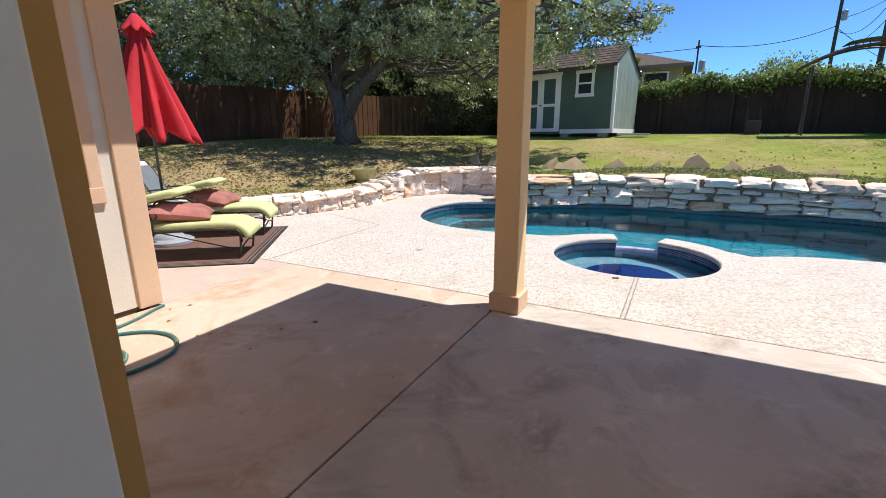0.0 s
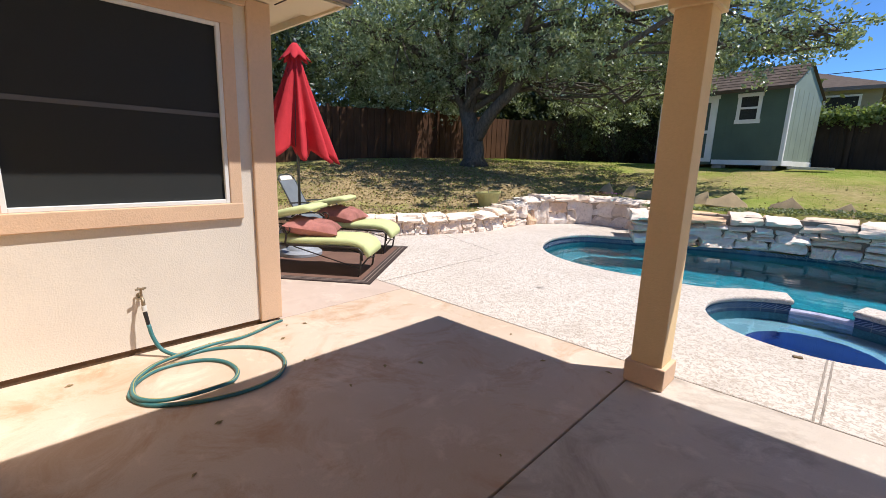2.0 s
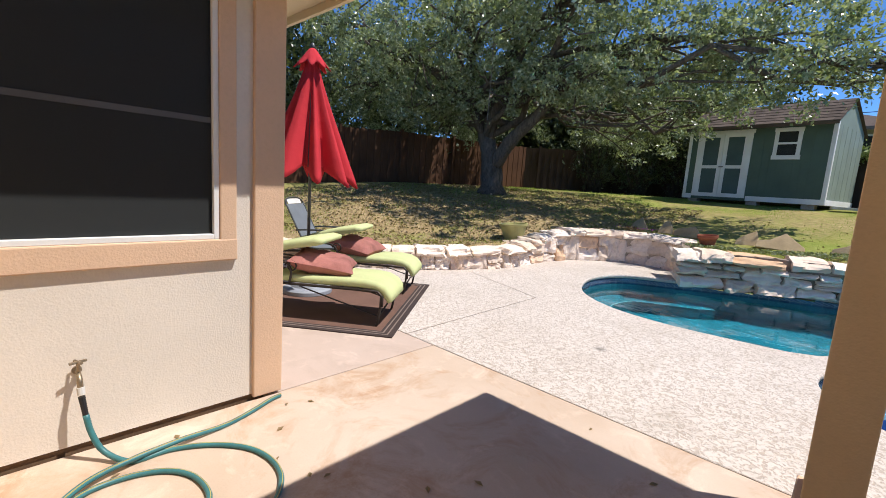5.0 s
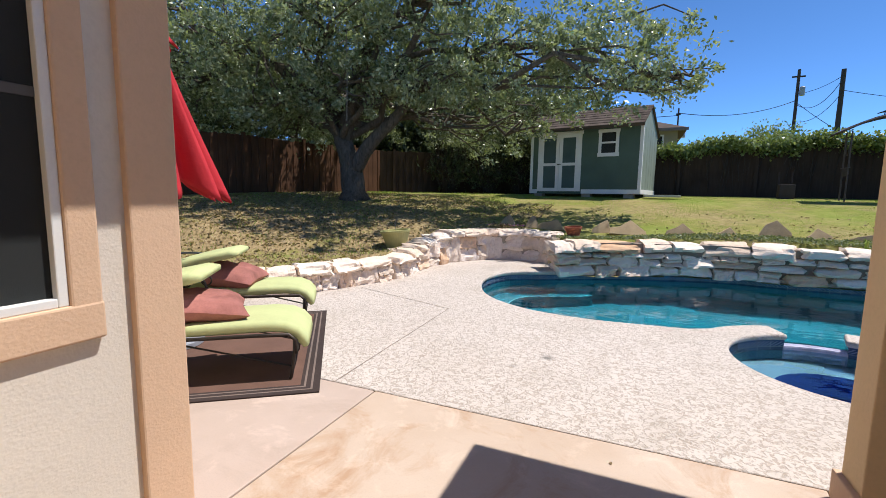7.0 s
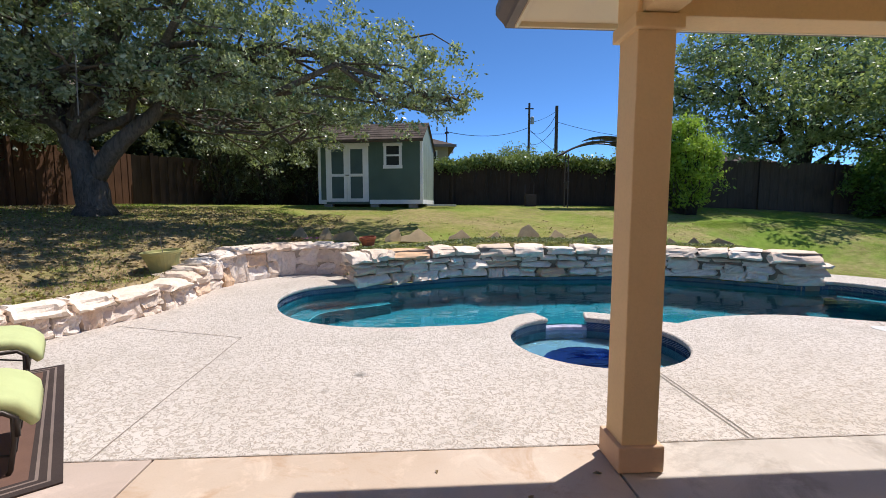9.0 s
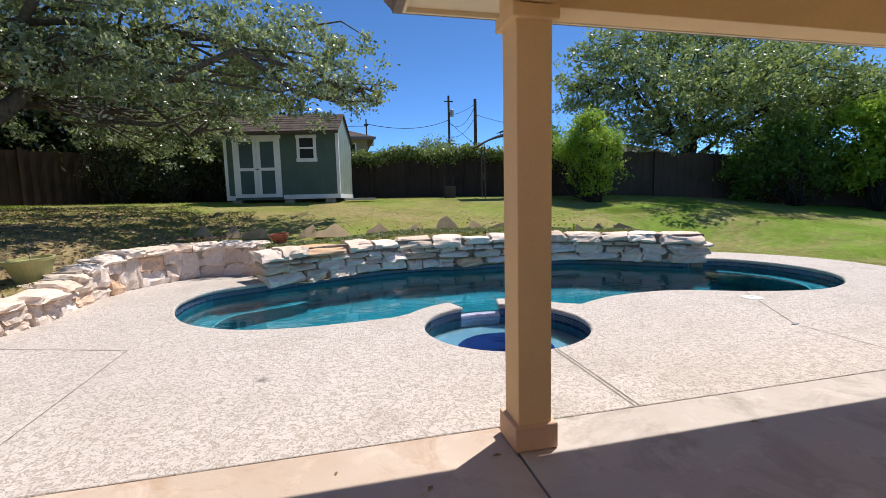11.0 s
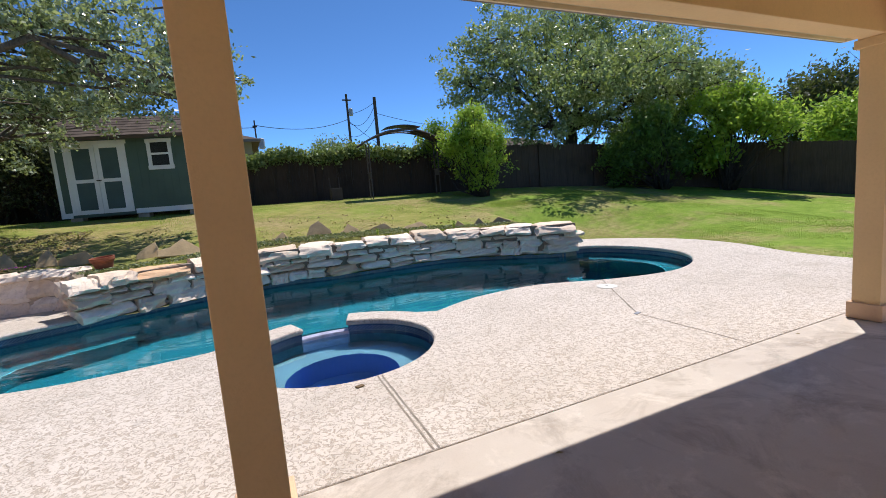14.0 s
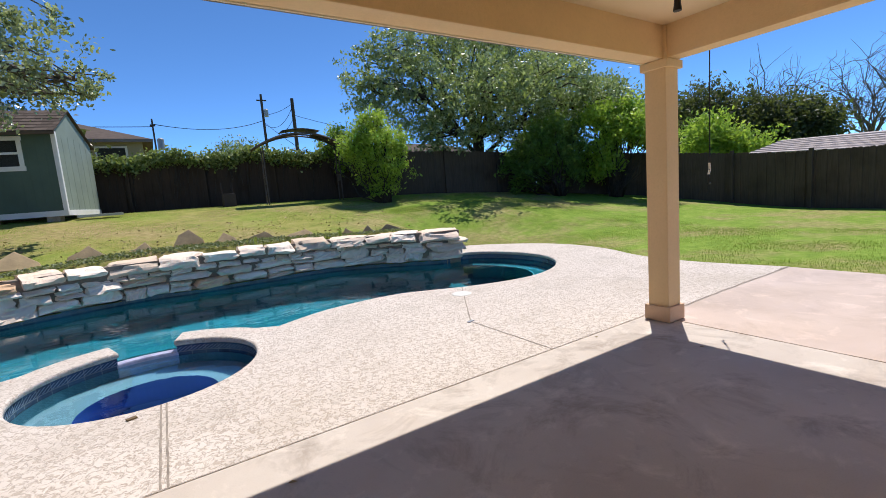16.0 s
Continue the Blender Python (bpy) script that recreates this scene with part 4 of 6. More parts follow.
# ---- shed ----
def build_shed():
    """Local x along the front, y into depth, z up from the skirt's foot."""
    W, D, H = 3.8, 2.6, 2.26
    ob = thing("garden_shed", "dark green wooden shed with white trim and double doors", "shed", pose(-5.83, 17.42, 1.57, 0, 0, -11))
    part("body", G().box(0, W, 0, D, 0.0, H), "shed_green", ob)
    # end wall with gable, its siding green paled to imitate sunlight
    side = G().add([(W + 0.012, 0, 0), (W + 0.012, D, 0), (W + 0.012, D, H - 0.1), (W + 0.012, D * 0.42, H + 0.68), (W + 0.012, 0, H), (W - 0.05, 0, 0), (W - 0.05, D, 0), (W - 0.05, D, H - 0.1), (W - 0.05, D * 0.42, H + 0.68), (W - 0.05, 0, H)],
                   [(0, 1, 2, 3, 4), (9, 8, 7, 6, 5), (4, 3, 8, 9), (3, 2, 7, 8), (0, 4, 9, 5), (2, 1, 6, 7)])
    part("end_wall", side, "shed_sunlit", ob)
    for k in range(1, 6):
        part("batten", G().box(W + 0.012, W + 0.016, D * k / 6 - 0.012, D * k / 6 + 0.012, 0.18, H - 0.05), "shed_sunlit", ob)
    for k in range(1, 9):
        x = 1.95 + k * 0.2
        if x < W - 0.15:
            part("siding_groove", G().box(x, x + 0.012, -0.005, 0.002, 0.2, H - 0.02), "shed_green", ob)
    part("corner_board", G().box(W - 0.07, W + 0.03, -0.025, 0.0, 0.15, H).box(W + 0.0, W + 0.03, 0.0, 0.07, 0.15, H), "white", ob, bevel=0.004)
    part("corner_board", G().box(-0.02, 0.08, -0.025, 0.0, 0.15, H), "white", ob, bevel=0.004)
    part("skirt_board", G().box(-0.02, 0.27, -0.03, 0.0, 0.0, 0.15), "white", ob, bevel=0.004)
    part("skirt_board", G().box(1.9, W + 0.03, -0.03, 0.0, 0.0, 0.15).box(W + 0.012, W + 0.035, 0.0, D, 0.0, 0.15), "white", ob, bevel=0.004)
    # double doors
    x0, x1, z0, z1 = 0.28, 1.86, 0.08, 2.14
    part("door_frame", G().box(x0, x0 + 0.09, -0.035, 0, z0, z1).box(x1 - 0.09, x1, -0.035, 0, z0, z1).box(x0 - 0.04, x1 + 0.04, -0.04, 0, z1 - 0.09, z1 + 0.02), "white", ob, bevel=0.004)
    mid = (x0 + x1) / 2
    for a, b in ((x0 + 0.09, mid - 0.004), (mid + 0.004, x1 - 0.09)):
        zz = z1 - 0.09
        leaf = part("door", G().box(a, a + 0.12, -0.03, 0, z0, zz).box(b - 0.12, b, -0.03, 0, z0, zz).box(a + 0.12, b - 0.12, -0.03, 0, z0, z0 + 0.12)
                    .box(a + 0.12, b - 0.12, -0.03, 0, zz - 0.1, zz).box(a + 0.12, b - 0.12, -0.03, 0, 0.98, 1.08), "white", ob, bevel=0.004)
        part("door_panel", G().box(a + 0.1, b - 0.1, -0.018, 0.01, z0 + 0.1, 1.0), "screen", leaf, "blue-grey panel")
        part("door_panel", G().box(a + 0.1, b - 0.1, -0.018, 0.01, 1.06, zz - 0.08), "screen", leaf, "blue-grey panel")
    part("door_handle", G().tube([(mid - 0.05, -0.05, 1.03), (mid + 0.07, -0.05, 1.03)], 0.016, 6), "iron", ob)
    # small window
    a, b, c, d = 2.42, 3.08, 1.27, 2.14
    win = part("window_frame", G().box(a, a + 0.1, -0.03, 0, c, d).box(b - 0.1, b, -0.03, 0, c, d).box(a - 0.02, b + 0.02, -0.034, 0, c - 0.02, c + 0.1).box(a - 0.02, b + 0.02, -0.034, 0, d - 0.1, d + 0.01).box(a + 0.1, b - 0.1, -0.028, 0, 1.68, 1.74), "white", ob, bevel=0.004)
    part("pane", G().box(a + 0.09, b - 0.09, -0.012, 0.002, c + 0.09, d - 0.09), "glass", win)
    # roof of shingle courses
    roof = part("roof", G().add([(-0.15, -0.2, H - 0.02), (W + 0.08, -0.2, H - 0.02), (W + 0.08, D * 0.42, H + 0.74), (-0.15, D * 0.42, H + 0.74), (W + 0.08, D + 0.15, H - 0.16), (-0.15, D + 0.15, H - 0.16),
                                   (-0.15, -0.2, H - 0.10), (W + 0.08, -0.2, H - 0.10)], [(0, 1, 2, 3), (3, 2, 4, 5), (6, 7, 1, 0)]), "shingle", ob)
    sh = G()
    rows, run, up = 7, D * 0.42 + 0.2, 0.76
    for r in range(rows):
        x = -0.15 - random.uniform(0, 0.2)
        while x < W + 0.05:
            w = random.uniform(0.18, 0.32)
            y, z = -0.2 + run * r / rows, H - 0.012 + up * r / rows
            y2, z2 = -0.2 + run * (r + 1.1) / rows, H - 0.018 + up * (r + 1.1) / rows
            k = len(sh.v)
            xa, xb = max(x, -0.15), min(x + w - 0.006, W + 0.08)
            sh.v += [(xa, y, z + 0.02), (xb, y, z + 0.02), (xb, y2, z2 + 0.012), (xa, y2, z2 + 0.012), (xa, y, z), (xb, y, z)]
            sh.f += [(k, k + 1, k + 2, k + 3), (k + 4, k + 5, k + 1, k)]
            x += w
    tagged(part("shingle", sh, "shingle", roof), kind="stuff")
    for x in (0.15, 1.9, 3.3):
        part("pier_block", G().box(x, x + 0.3, 0.05, 0.35, -0.35, 0.0), "mortar", ob, bevel=0.01)
    return ob


build_shed()
gz = float(ground_height(-1.6, 16.9))
planks = thing("plank_stack", "pale weathered planks lying beside the shed", "planks", pose(-1.42, 16.75, gz + 0.035, 0, 0, 8))
for k in range(3):
    part("plank", G().box(-0.5, 0.55 - 0.1 * k, 0.14 * k, 0.14 * k + 0.12, 0.02, 0.09), "plank", planks, bevel=0.005)


# ---- fences ----
def build_fence(name, pts, mat, label, height=1.83, base=None, lean=0.0, rails=False):
    """Upright boards along a line that follows the ground, with posts and rails behind."""
    ob = thing(name, label, "fence", kind="structure")
    rnd = random.Random(len(pts) * 7 + int(pts[0][0]))
    path = [Vector(p) for p in pts]
    L, s, count = length(path), 0.0, 0
    rest = G()
    while s < L:
        w = 0.14
        p, d = along(path, s + w / 2)
        z = base(p.x, p.y) if base else float(ground_height(p.x, p.y))
        h = height + rnd.uniform(-0.02, 0.02)
        m = Matrix.Translation((p.x, p.y, z - 0.05)) @ Matrix.Rotation(math.atan2(d.y, d.x), 4, 'Z')
        t = rnd.uniform(-0.005, 0.005) + (0.02 if count % 2 else 0.0)
        bd = G()
        bd.v = [tuple(m @ Vector(q)) for q in ((-w / 2 - 0.003, t, 0), (w / 2 + 0.003, t, 0), (w / 2 + 0.003, t, h - 0.03), (w / 2 - 0.03, t, h), (-w / 2 + 0.03, t, h), (-w / 2 - 0.003, t, h - 0.03),
                                               (-w / 2 - 0.003, t + 0.018, 0), (w / 2 + 0.003, t + 0.018, 0), (w / 2 + 0.003, t + 0.018, h - 0.03), (w / 2 - 0.03, t + 0.018, h), (-w / 2 + 0.03, t + 0.018, h), (-w / 2 - 0.003, t + 0.018, h - 0.03))]
        bd.f = [(0, 1, 2, 3, 4, 5), (11, 10, 9, 8, 7, 6), (0, 6, 7, 1), (1, 7, 8, 2), (2, 8, 9, 3), (3, 9, 10, 4), (4, 10, 11, 5), (5, 11, 6, 0)]
        if count < 290:
            part("board", bd, mat, ob)
        else:
            rest.add(bd.v, bd.f)
        count += 1
        s += w
    if rest.v:
        tagged(part("board_row", rest, mat, ob), kind="stuff")
    s = 0.6
    while s < L:
        p, d = along(path, s)
        z = base(p.x, p.y) if base else float(ground_height(p.x, p.y))
        m = Matrix.Translation((p.x, p.y, z)) @ Matrix.Rotation(math.atan2(d.y, d.x), 4, 'Z')
        part("post", G().box(-0.05, 0.05, -0.11, -0.01, -0.05, height + 0.03, m), mat, ob)
        s += 2.4
    return ob


build_fence("fence_west", [(-14.2, 3.5), (-13.9, 8.5), (-13.4, 13.0), (-12.4, 17.5)], "fence_brown", "brown stained cedar board fence behind the oak")
build_fence("fence_north", [(-12.4, 17.5), (-9.6, 19.8), (-5.0, 20.6), (-0.6, 19.9), (3.4, 18.9), (7.6, 17.6)], "fence_shaded", "weathered board fence with shade in its colour, overgrown with vines")
build_fence("fence_east", [(7.6, 17.6), (10.7, 16.8), (14.6, 15.6), (17.0, 12.2), (17.5, 9.0), (17.0, 5.0), (16.6, -1.0), (16.2, -8.0)], "fence_mid", "weathered brown board fence at the lawn's end")


# ---- foliage ----
def leaf_mesh(name, centres, size, mat, parent, rng, flat=0.0, slim=0.5, kind="stuff"):
    """Small folded leaves at the given places."""
    n = len(centres)
    a = rng.normal(size=(n, 3))
    a[:, 2] *= 1 - flat
    a /= np.linalg.norm(a, axis=1)[:, None] + 1e-9
    b = np.cross(a, rng.normal(size=(n, 3)))
    b /= np.linalg.norm(b, axis=1)[:, None] + 1e-9
    c = np.cross(a, b)
    s = (size * rng.uniform(0.6, 1.4, n))[:, None]
    tip, tail = centres + a * s * 0.5, centres - a * s * 0.5
    l, r = centres + b * s * slim * 0.5 + c * s * 0.10, centres - b * s * slim * 0.5 + c * s * 0.10
    verts = np.stack([tail, l, tip, r], 1).reshape(-1, 3)
    me = bpy.data.meshes.new(name)
    me.vertices.add(4 * n)
    me.vertices.foreach_set("co", verts.astype(np.float32).ravel())
    me.loops.add(4 * n)
    me.loops.foreach_set("vertex_index", np.arange(4 * n, dtype=np.int32))
    me.polygons.add(n)
    me.polygons.foreach_set("loop_start", np.arange(0, 4 * n, 4, dtype=np.int32))
    me.update(calc_edges=True)
    me.materials.append(M[mat])
    ob = new(name, me)
    ob.parent = parent
    if kind:
        ob["kind"] = kind
    return ob


def limb_path(a, b, rng, bend=0.18, k=6):
    a, b = np.array(a, float), np.array(b, float)
    L = np.linalg.norm(b - a)
    mid = (a + b) / 2 + rng.normal(size=3) * L * bend * 0.5 + np.array([0, 0, L * bend * 0.4])
    t = np.linspace(0, 1, k)[:, None]
    p = (1 - t) ** 2 * a + 2 * t * (1 - t) * mid + t * t * b
    p[1:-1] += rng.normal(size=(k - 2, 3)) * L * 0.035
    return p


def build_tree(name, label, base, trunk, lobes, leaf, bark, rng, clumps=900, per=55, size=0.085, spread=0.33, radius=0.4, branch=0.1, slim=0.5, shell=0.5, twigs=9, extra=()):
    """trunk: points from the foot to the fork; lobes: (centre, radii, weight) of the crown, each fed by a limb from the fork."""
    ob = thing(name, label, "tree")
    base = np.array(base, float)
    pts = [base + np.array(p, float) for p in trunk]
    g = G()
    rr = [radius * (1.45 if i == 0 else 1.08 if i == 1 else 1.0 - 0.07 * i) for i in range(len(pts))]
    fine = spline([tuple(p) for p in pts], 0.3)
    radii = np.interp(np.linspace(0, 1, len(fine)), np.linspace(0, 1, len(pts)), rr)
    g.tube(fine, list(radii * (1 + 0.06 * rng.normal(size=len(fine)))), 12)
    # root flare
    for k in range(6):
        a = k * math.pi / 3 + rng.uniform(-0.3, 0.3)
        q = pts[0] + np.array([math.cos(a), math.sin(a), 0]) * radius * 1.9
        part("root", G().tube([tuple(pts[0] + np.array([0, 0, radius * 1.1])), tuple((pts[0] + q) / 2 + np.array([0, 0, radius * 0.25])), tuple(q - np.array([0, 0, 0.1]))], [radius * 0.5, radius * 0.35, radius * 0.12], 6), bark, ob, smooth=True)
    part("trunk", g, bark, ob, smooth=True)
    for way in extra:
        fine = spline([tuple(base + np.array(p, float)) for p in way], 0.25)
        part("limb", G().tube(fine, list(np.linspace(radius * 0.70, radius * 0.18, len(fine)) * (1 + 0.06 * rng.normal(size=len(fine)))), 10), bark, ob, smooth=True)
    limbs = G()
    centres = []
    total = sum(w for *_, w in lobes)
    fork = pts[-1]
    for c, r, w in lobes:
        c, r = base + np.array(c, float), np.array(r, float)
        start = fork if rng.random() < 0.75 or len(pts) < 3 else pts[-2]
        path = limb_path(start, c, rng, 0.30, 9)
        part("limb", G().tube([tuple(p) for p in path], list(np.linspace(radius * 0.36, branch * 0.4, len(path))), 8), bark, ob, smooth=True)
        n = max(3, int(clumps * w / total))
        d = rng.normal(size=(n, 3))
        d /= np.linalg.norm(d, axis=1)[:, None]
        rad = (shell + (1 - shell) * rng.random(n) ** 0.6) * (1 + 0.17 * rng.normal(size=n))
        q = c + d * rad[:, None] * r
        centres.append(q)
        for p in q[:: max(1, n // twigs)]:
            s = path[rng.integers(len(path) // 2, len(path))]
            tw = limb_path(s, p, rng, 0.12, 5)
            limbs.tube([tuple(v) for v in tw], list(np.linspace(branch * 0.42, 0.012, 5)), 5)
    tagged(part("branchwork", limbs, bark, ob, smooth=True), kind="stuff")
    cc = np.concatenate(centres)
    squash = np.array([1.0, 1.0, 0.7])
    leaves = np.repeat(cc, per, 0) + rng.normal(size=(len(cc) * per, 3)) * spread * squash * np.repeat(rng.uniform(0.5, 1.35, len(cc)), per)[:, None]
    leaf_mesh("crown", leaves, size, leaf, ob, rng, slim=slim)
    return ob


rng = np.random.default_rng(3)
build_tree("live_oak", "spreading live oak with a thick forked grey trunk", (-10.3, 12.47, 1.36),
           [(0.05, 0, -0.15), (0.0, 0, 0.45), (-0.08, 0, 1.0), (-0.35, 0, 1.7), (-0.75, 0.1, 2.5)],
           [((-0.6, -0.6, 4.6), (2.7, 2.5, 1.8), 1.1), ((2.2, -0.6, 4.9), (2.5, 2.5, 1.8), 1.1), ((4.9, 0.6, 4.0), (2.4, 2.2, 1.6), 1.0), ((7.4, 1.0, 3.6), (2.0, 1.8, 1.3), 0.75),
            ((8.9, 1.2, 3.1), (0.9, 0.9, 0.55), 0.12), ((-3.6, 0.2, 3.7), (2.7, 2.5, 2.0), 1.2), ((-2.4, -2.8, 4.0), (2.3, 2.0, 1.6), 0.8), ((1.2, 2.4, 4.4), (3.2, 2.0, 1.8), 0.8),
            ((1.0, -3.0, 5.0), (2.5, 1.9, 1.5), 0.7), ((4.6, -1.8, 5.5), (2.5, 1.9, 1.4), 0.7), ((0.5, 0.5, 6.6), (4.2, 3.2, 1.7), 1.1), ((5.0, 2.4, 2.7), (2.3, 1.4, 0.9), 0.4), ((-5.4, -1.4, 3.4), (2.0, 2.4, 1.9), 0.8), ((-2.0, 2.6, 3.0), (2.8, 1.2, 1.2), 0.5), ((1.6, -0.4, 3.3), (1.2, 1.2, 0.6), 0.15), ((-4.2, 2.2, 2.2), (2.0, 1.0, 0.9), 0.3), ((3.0, 3.6, 2.2), (2.6, 1.0, 0.8), 0.3), ((-4.2, -3.0, 5.2), (2.6, 2.2, 1.6), 0.8),
            ((0.6, -1.3, 3.1), (2.0, 1.3, 0.85), 0.42), ((-2.0, -1.2, 2.9), (1.9, 1.3, 0.9), 0.4), ((3.0, -0.8, 3.0), (1.9, 1.3, 0.8), 0.4)],
           "oak_leaf", "bark", rng, clumps=2000, per=54, size=0.115, spread=0.14, radius=0.34, branch=0.11, shell=0.3, twigs=12,
           extra=[[(0.05, 0, 0.75), (0.45, -0.05, 1.3), (0.9, -0.1, 1.75), (1.5, 0.0, 2.3), (2.3, 0.2, 3.2), (3.4, 0.4, 4.0)],
                  [(-0.75, 0.1, 2.4), (-1.6, 0.0, 3.0), (-3.0, -0.4, 3.3), (-4.6, -1.0, 3.7)], [(-0.3, 0, 1.7), (0.15, -0.2, 2.6), (0.9, -0.5, 3.6), (1.6, -0.6, 4.6)]])
build_tree("shade_tree", "tall broad leafy tree beyond the fence", (13.5, 18.4, 0.9),
           [(0, 0, -0.1), (0.05, 0, 0.9), (0.1, 0, 2.0), (0.1, 0, 3.0)],
           [((-0.5, -0.5, 6.1), (2.9, 2.7, 2.1), 1.0), ((-3.4, -0.6, 4.7), (2.2, 2.0, 1.9), 0.8), ((2.9, -0.8, 5.4), (2.7, 2.4, 2.0), 1.0), ((5.4, -2.2, 4.6), (2.1, 2.0, 1.4), 0.55), ((-2.0, 0.5, 7.5), (2.0, 1.8, 1.3), 0.5),
            ((1.4, 0.3, 7.9), (2.4, 2.2, 1.5), 0.7), ((-2.5, -1.4, 3.1), (2.3, 1.6, 1.1), 0.5), ((1.6, -1.6, 3.2), (2.7, 1.6, 1.2), 0.6), ((4.2, -0.9, 6.7), (2.0, 1.8, 1.2), 0.5), ((7.2, -2.9, 4.4), (1.4, 1.2, 0.7), 0.2), ((-5.4, -0.6, 4.7), (1.5, 1.2, 0.9), 0.3), ((-4.3, 0.2, 6.5), (1.4, 1.3, 1.0), 0.3),
            ((-2.2, -3.9, 4.2), (2.2, 1.6, 1.2), 0.6), ((1.2, -4.3, 4.6), (2.4, 1.8, 1.3), 0.7), ((3.8, -4.6, 3.9), (1.8, 1.5, 1.0), 0.4)],
           "oak_leaf_b", "bark_dark", rng, clumps=1500, per=40, size=0.15, spread=0.2, radius=0.33, branch=0.11, shell=0.4, twigs=12)


def build_bush(name, label, base, lobes, leaf, rng, clumps, per, size, spread, stems=9, bark="bark_dark", slim=0.45):
    ob = thing(name, label, "shrub")
    base = np.array(base, float)
    st, cs = G(), []
    tot = sum(w for *_, w in lobes)
    for c, r, w in lobes:
        c, r = base + np.array(c, float), np.array(r, float)
        n = max(3, int(clumps * w / tot))
        d = rng.normal(size=(n, 3))
        d /= np.linalg.norm(d, axis=1)[:, None]
        q = c + d * (0.3 + 0.7 * rng.random(n) ** 0.6)[:, None] * (1 + 0.15 * rng.normal(size=n))[:, None] * r
        cs.append(q)
        for p in q[:: max(1, n // stems)]:
            f = base + np.array([rng.uniform(-0.2, 0.2), rng.uniform(-0.2, 0.2), -0.05])
            pa = limb_path(f, p, rng, 0.15, 6)
            st.tube([tuple(v) for v in pa], list(np.linspace(0.03, 0.008, 6)), 5)
    part("stem", st, bark, ob, smooth=True)
    cc = np.concatenate(cs)
    leaves = np.repeat(cc, per, 0) + rng.normal(size=(len(cc) * per, 3)) * spread
    leaf_mesh("leaves", leaves, size, leaf, ob, rng, slim=slim)
    return ob


def gh(x, y):
    return float(ground_height(x, y))


build_bush("tall_shrub", "tall bright yellow-green shrub beside the fence", (6.8, 15.3, gh(6.8, 15.3)),
           [((0, 0, 0.8), (0.55, 0.55, 0.7), 0.5), ((0.05, 0, 1.4), (0.95, 0.85, 0.7), 0.9), ((-0.1, 0, 2.1), (0.95, 0.85, 0.65), 0.9), ((-0.85, 0.2, 2.0), (0.5, 0.5, 0.6), 0.35), ((-0.3, 0, 2.75), (0.5, 0.5, 0.4), 0.3), ((-0.7, 2.3, 2.5), (0.65, 0.4, 0.6), 0.4), ((-0.3, 2.2, 1.7), (0.5, 0.4, 0.5), 0.2), ((0.6, 0, 1.9), (0.45, 0.4, 0.5), 0.2)], "lime_leaf", rng, 380, 52, 0.105, 0.11, 16)
build_bush("fence_shrub", "dense green shrub thicket against the fence", (14.2, 13.9, gh(14.2, 13.9)),
           [((-1.0, 0.9, 1.5), (0.9, 0.8, 1.1), 0.7), ((0.4, 0, 1.6), (1.2, 1.1, 1.2), 1.0), ((-0.3, 0.3, 2.6), (1.1, 1.0, 0.7), 0.5), ((0.9, 0.2, 3.0), (0.8, 0.8, 0.6), 0.3)], "shrub_leaf", rng, 240, 62, 0.15, 0.15, 14)
build_bush("lime_tree", "bright lime-green young tree beside the fence", (15.9, 12.4, gh(15.9, 12.4)),
           [((-0.2, 0.4, 1.7), (0.9, 1.0, 1.0), 0.7), ((0.2, -0.3, 2.8), (1.1, 1.2, 0.7), 0.9), ((0.5, -1.3, 2.3), (0.9, 0.9, 0.7), 0.5), ((-0.2, 0.6, 3.3), (0.7, 0.7, 0.5), 0.35), ((0.4, -0.5, 3.5), (0.5, 0.5, 0.35), 0.15)], "lime_leaf", rng, 210, 60, 0.16, 0.15, 12)
build_bush("lime_sapling", "bright lime-green sapling behind the fence", (22.1, 11.5, 0.2),
           [((0, 0.3, 2.7), (1.3, 1.2, 1.0), 1.0), ((0.5, -1.2, 2.1), (1.2, 1.0, 0.8), 0.6)], "lime_leaf", rng, 190, 44, 0.20, 0.2, 10)
build_bush("cedar", "dark green cedar tree beyond the fence", (32.4, 17.5, 0.0),
           [((0, 0, 4.6), (2.6, 2.4, 2.6), 1.0), ((1.5, -2.6, 4.0), (2.4, 2.2, 2.2), 0.9), ((2.0, -5.4, 3.6), (2.2, 2.0, 2.0), 0.7)], "cedar_leaf", rng, 1000, 40, 0.26, 0.34, 10)


def build_bare_tree(base, height, rng, n=22):
    ob = thing("bare_tree", "grey leafless tree with fine twigs, far off", "tree", group="bare trees far off")
    base = np.array(base, float)
    g = G()
    g.tube([tuple(base), tuple(base + np.array([0.1, 0, height * 0.35]))], [0.18, 0.13], 7)
    part("trunk", g, "twig", ob, smooth=True)
    tw = G()
    for k in range(n):
        tip = base + np.array([rng.normal() * height * 0.26, rng.normal() * height * 0.26, height * rng.uniform(0.6, 1.0)])
        p = limb_path(base + np.array([0.1, 0, height * 0.33]), tip, rng, 0.2, 7)
        tw.tube([tuple(v) for v in p], list(np.linspace(0.075, 0.02, 7)), 4)
        for j in range(16):
            s = p[rng.integers(2, 7)]
            q = s + rng.normal(size=3) * height * 0.11 + np.array([0, 0, height * 0.06])
            tw.tube([tuple(v) for v in limb_path(s, q, rng, 0.2, 4)], [0.024, 0.018, 0.014, 0.009], 3, False)
    part("branchwork", tw, "twig", ob)
    return ob


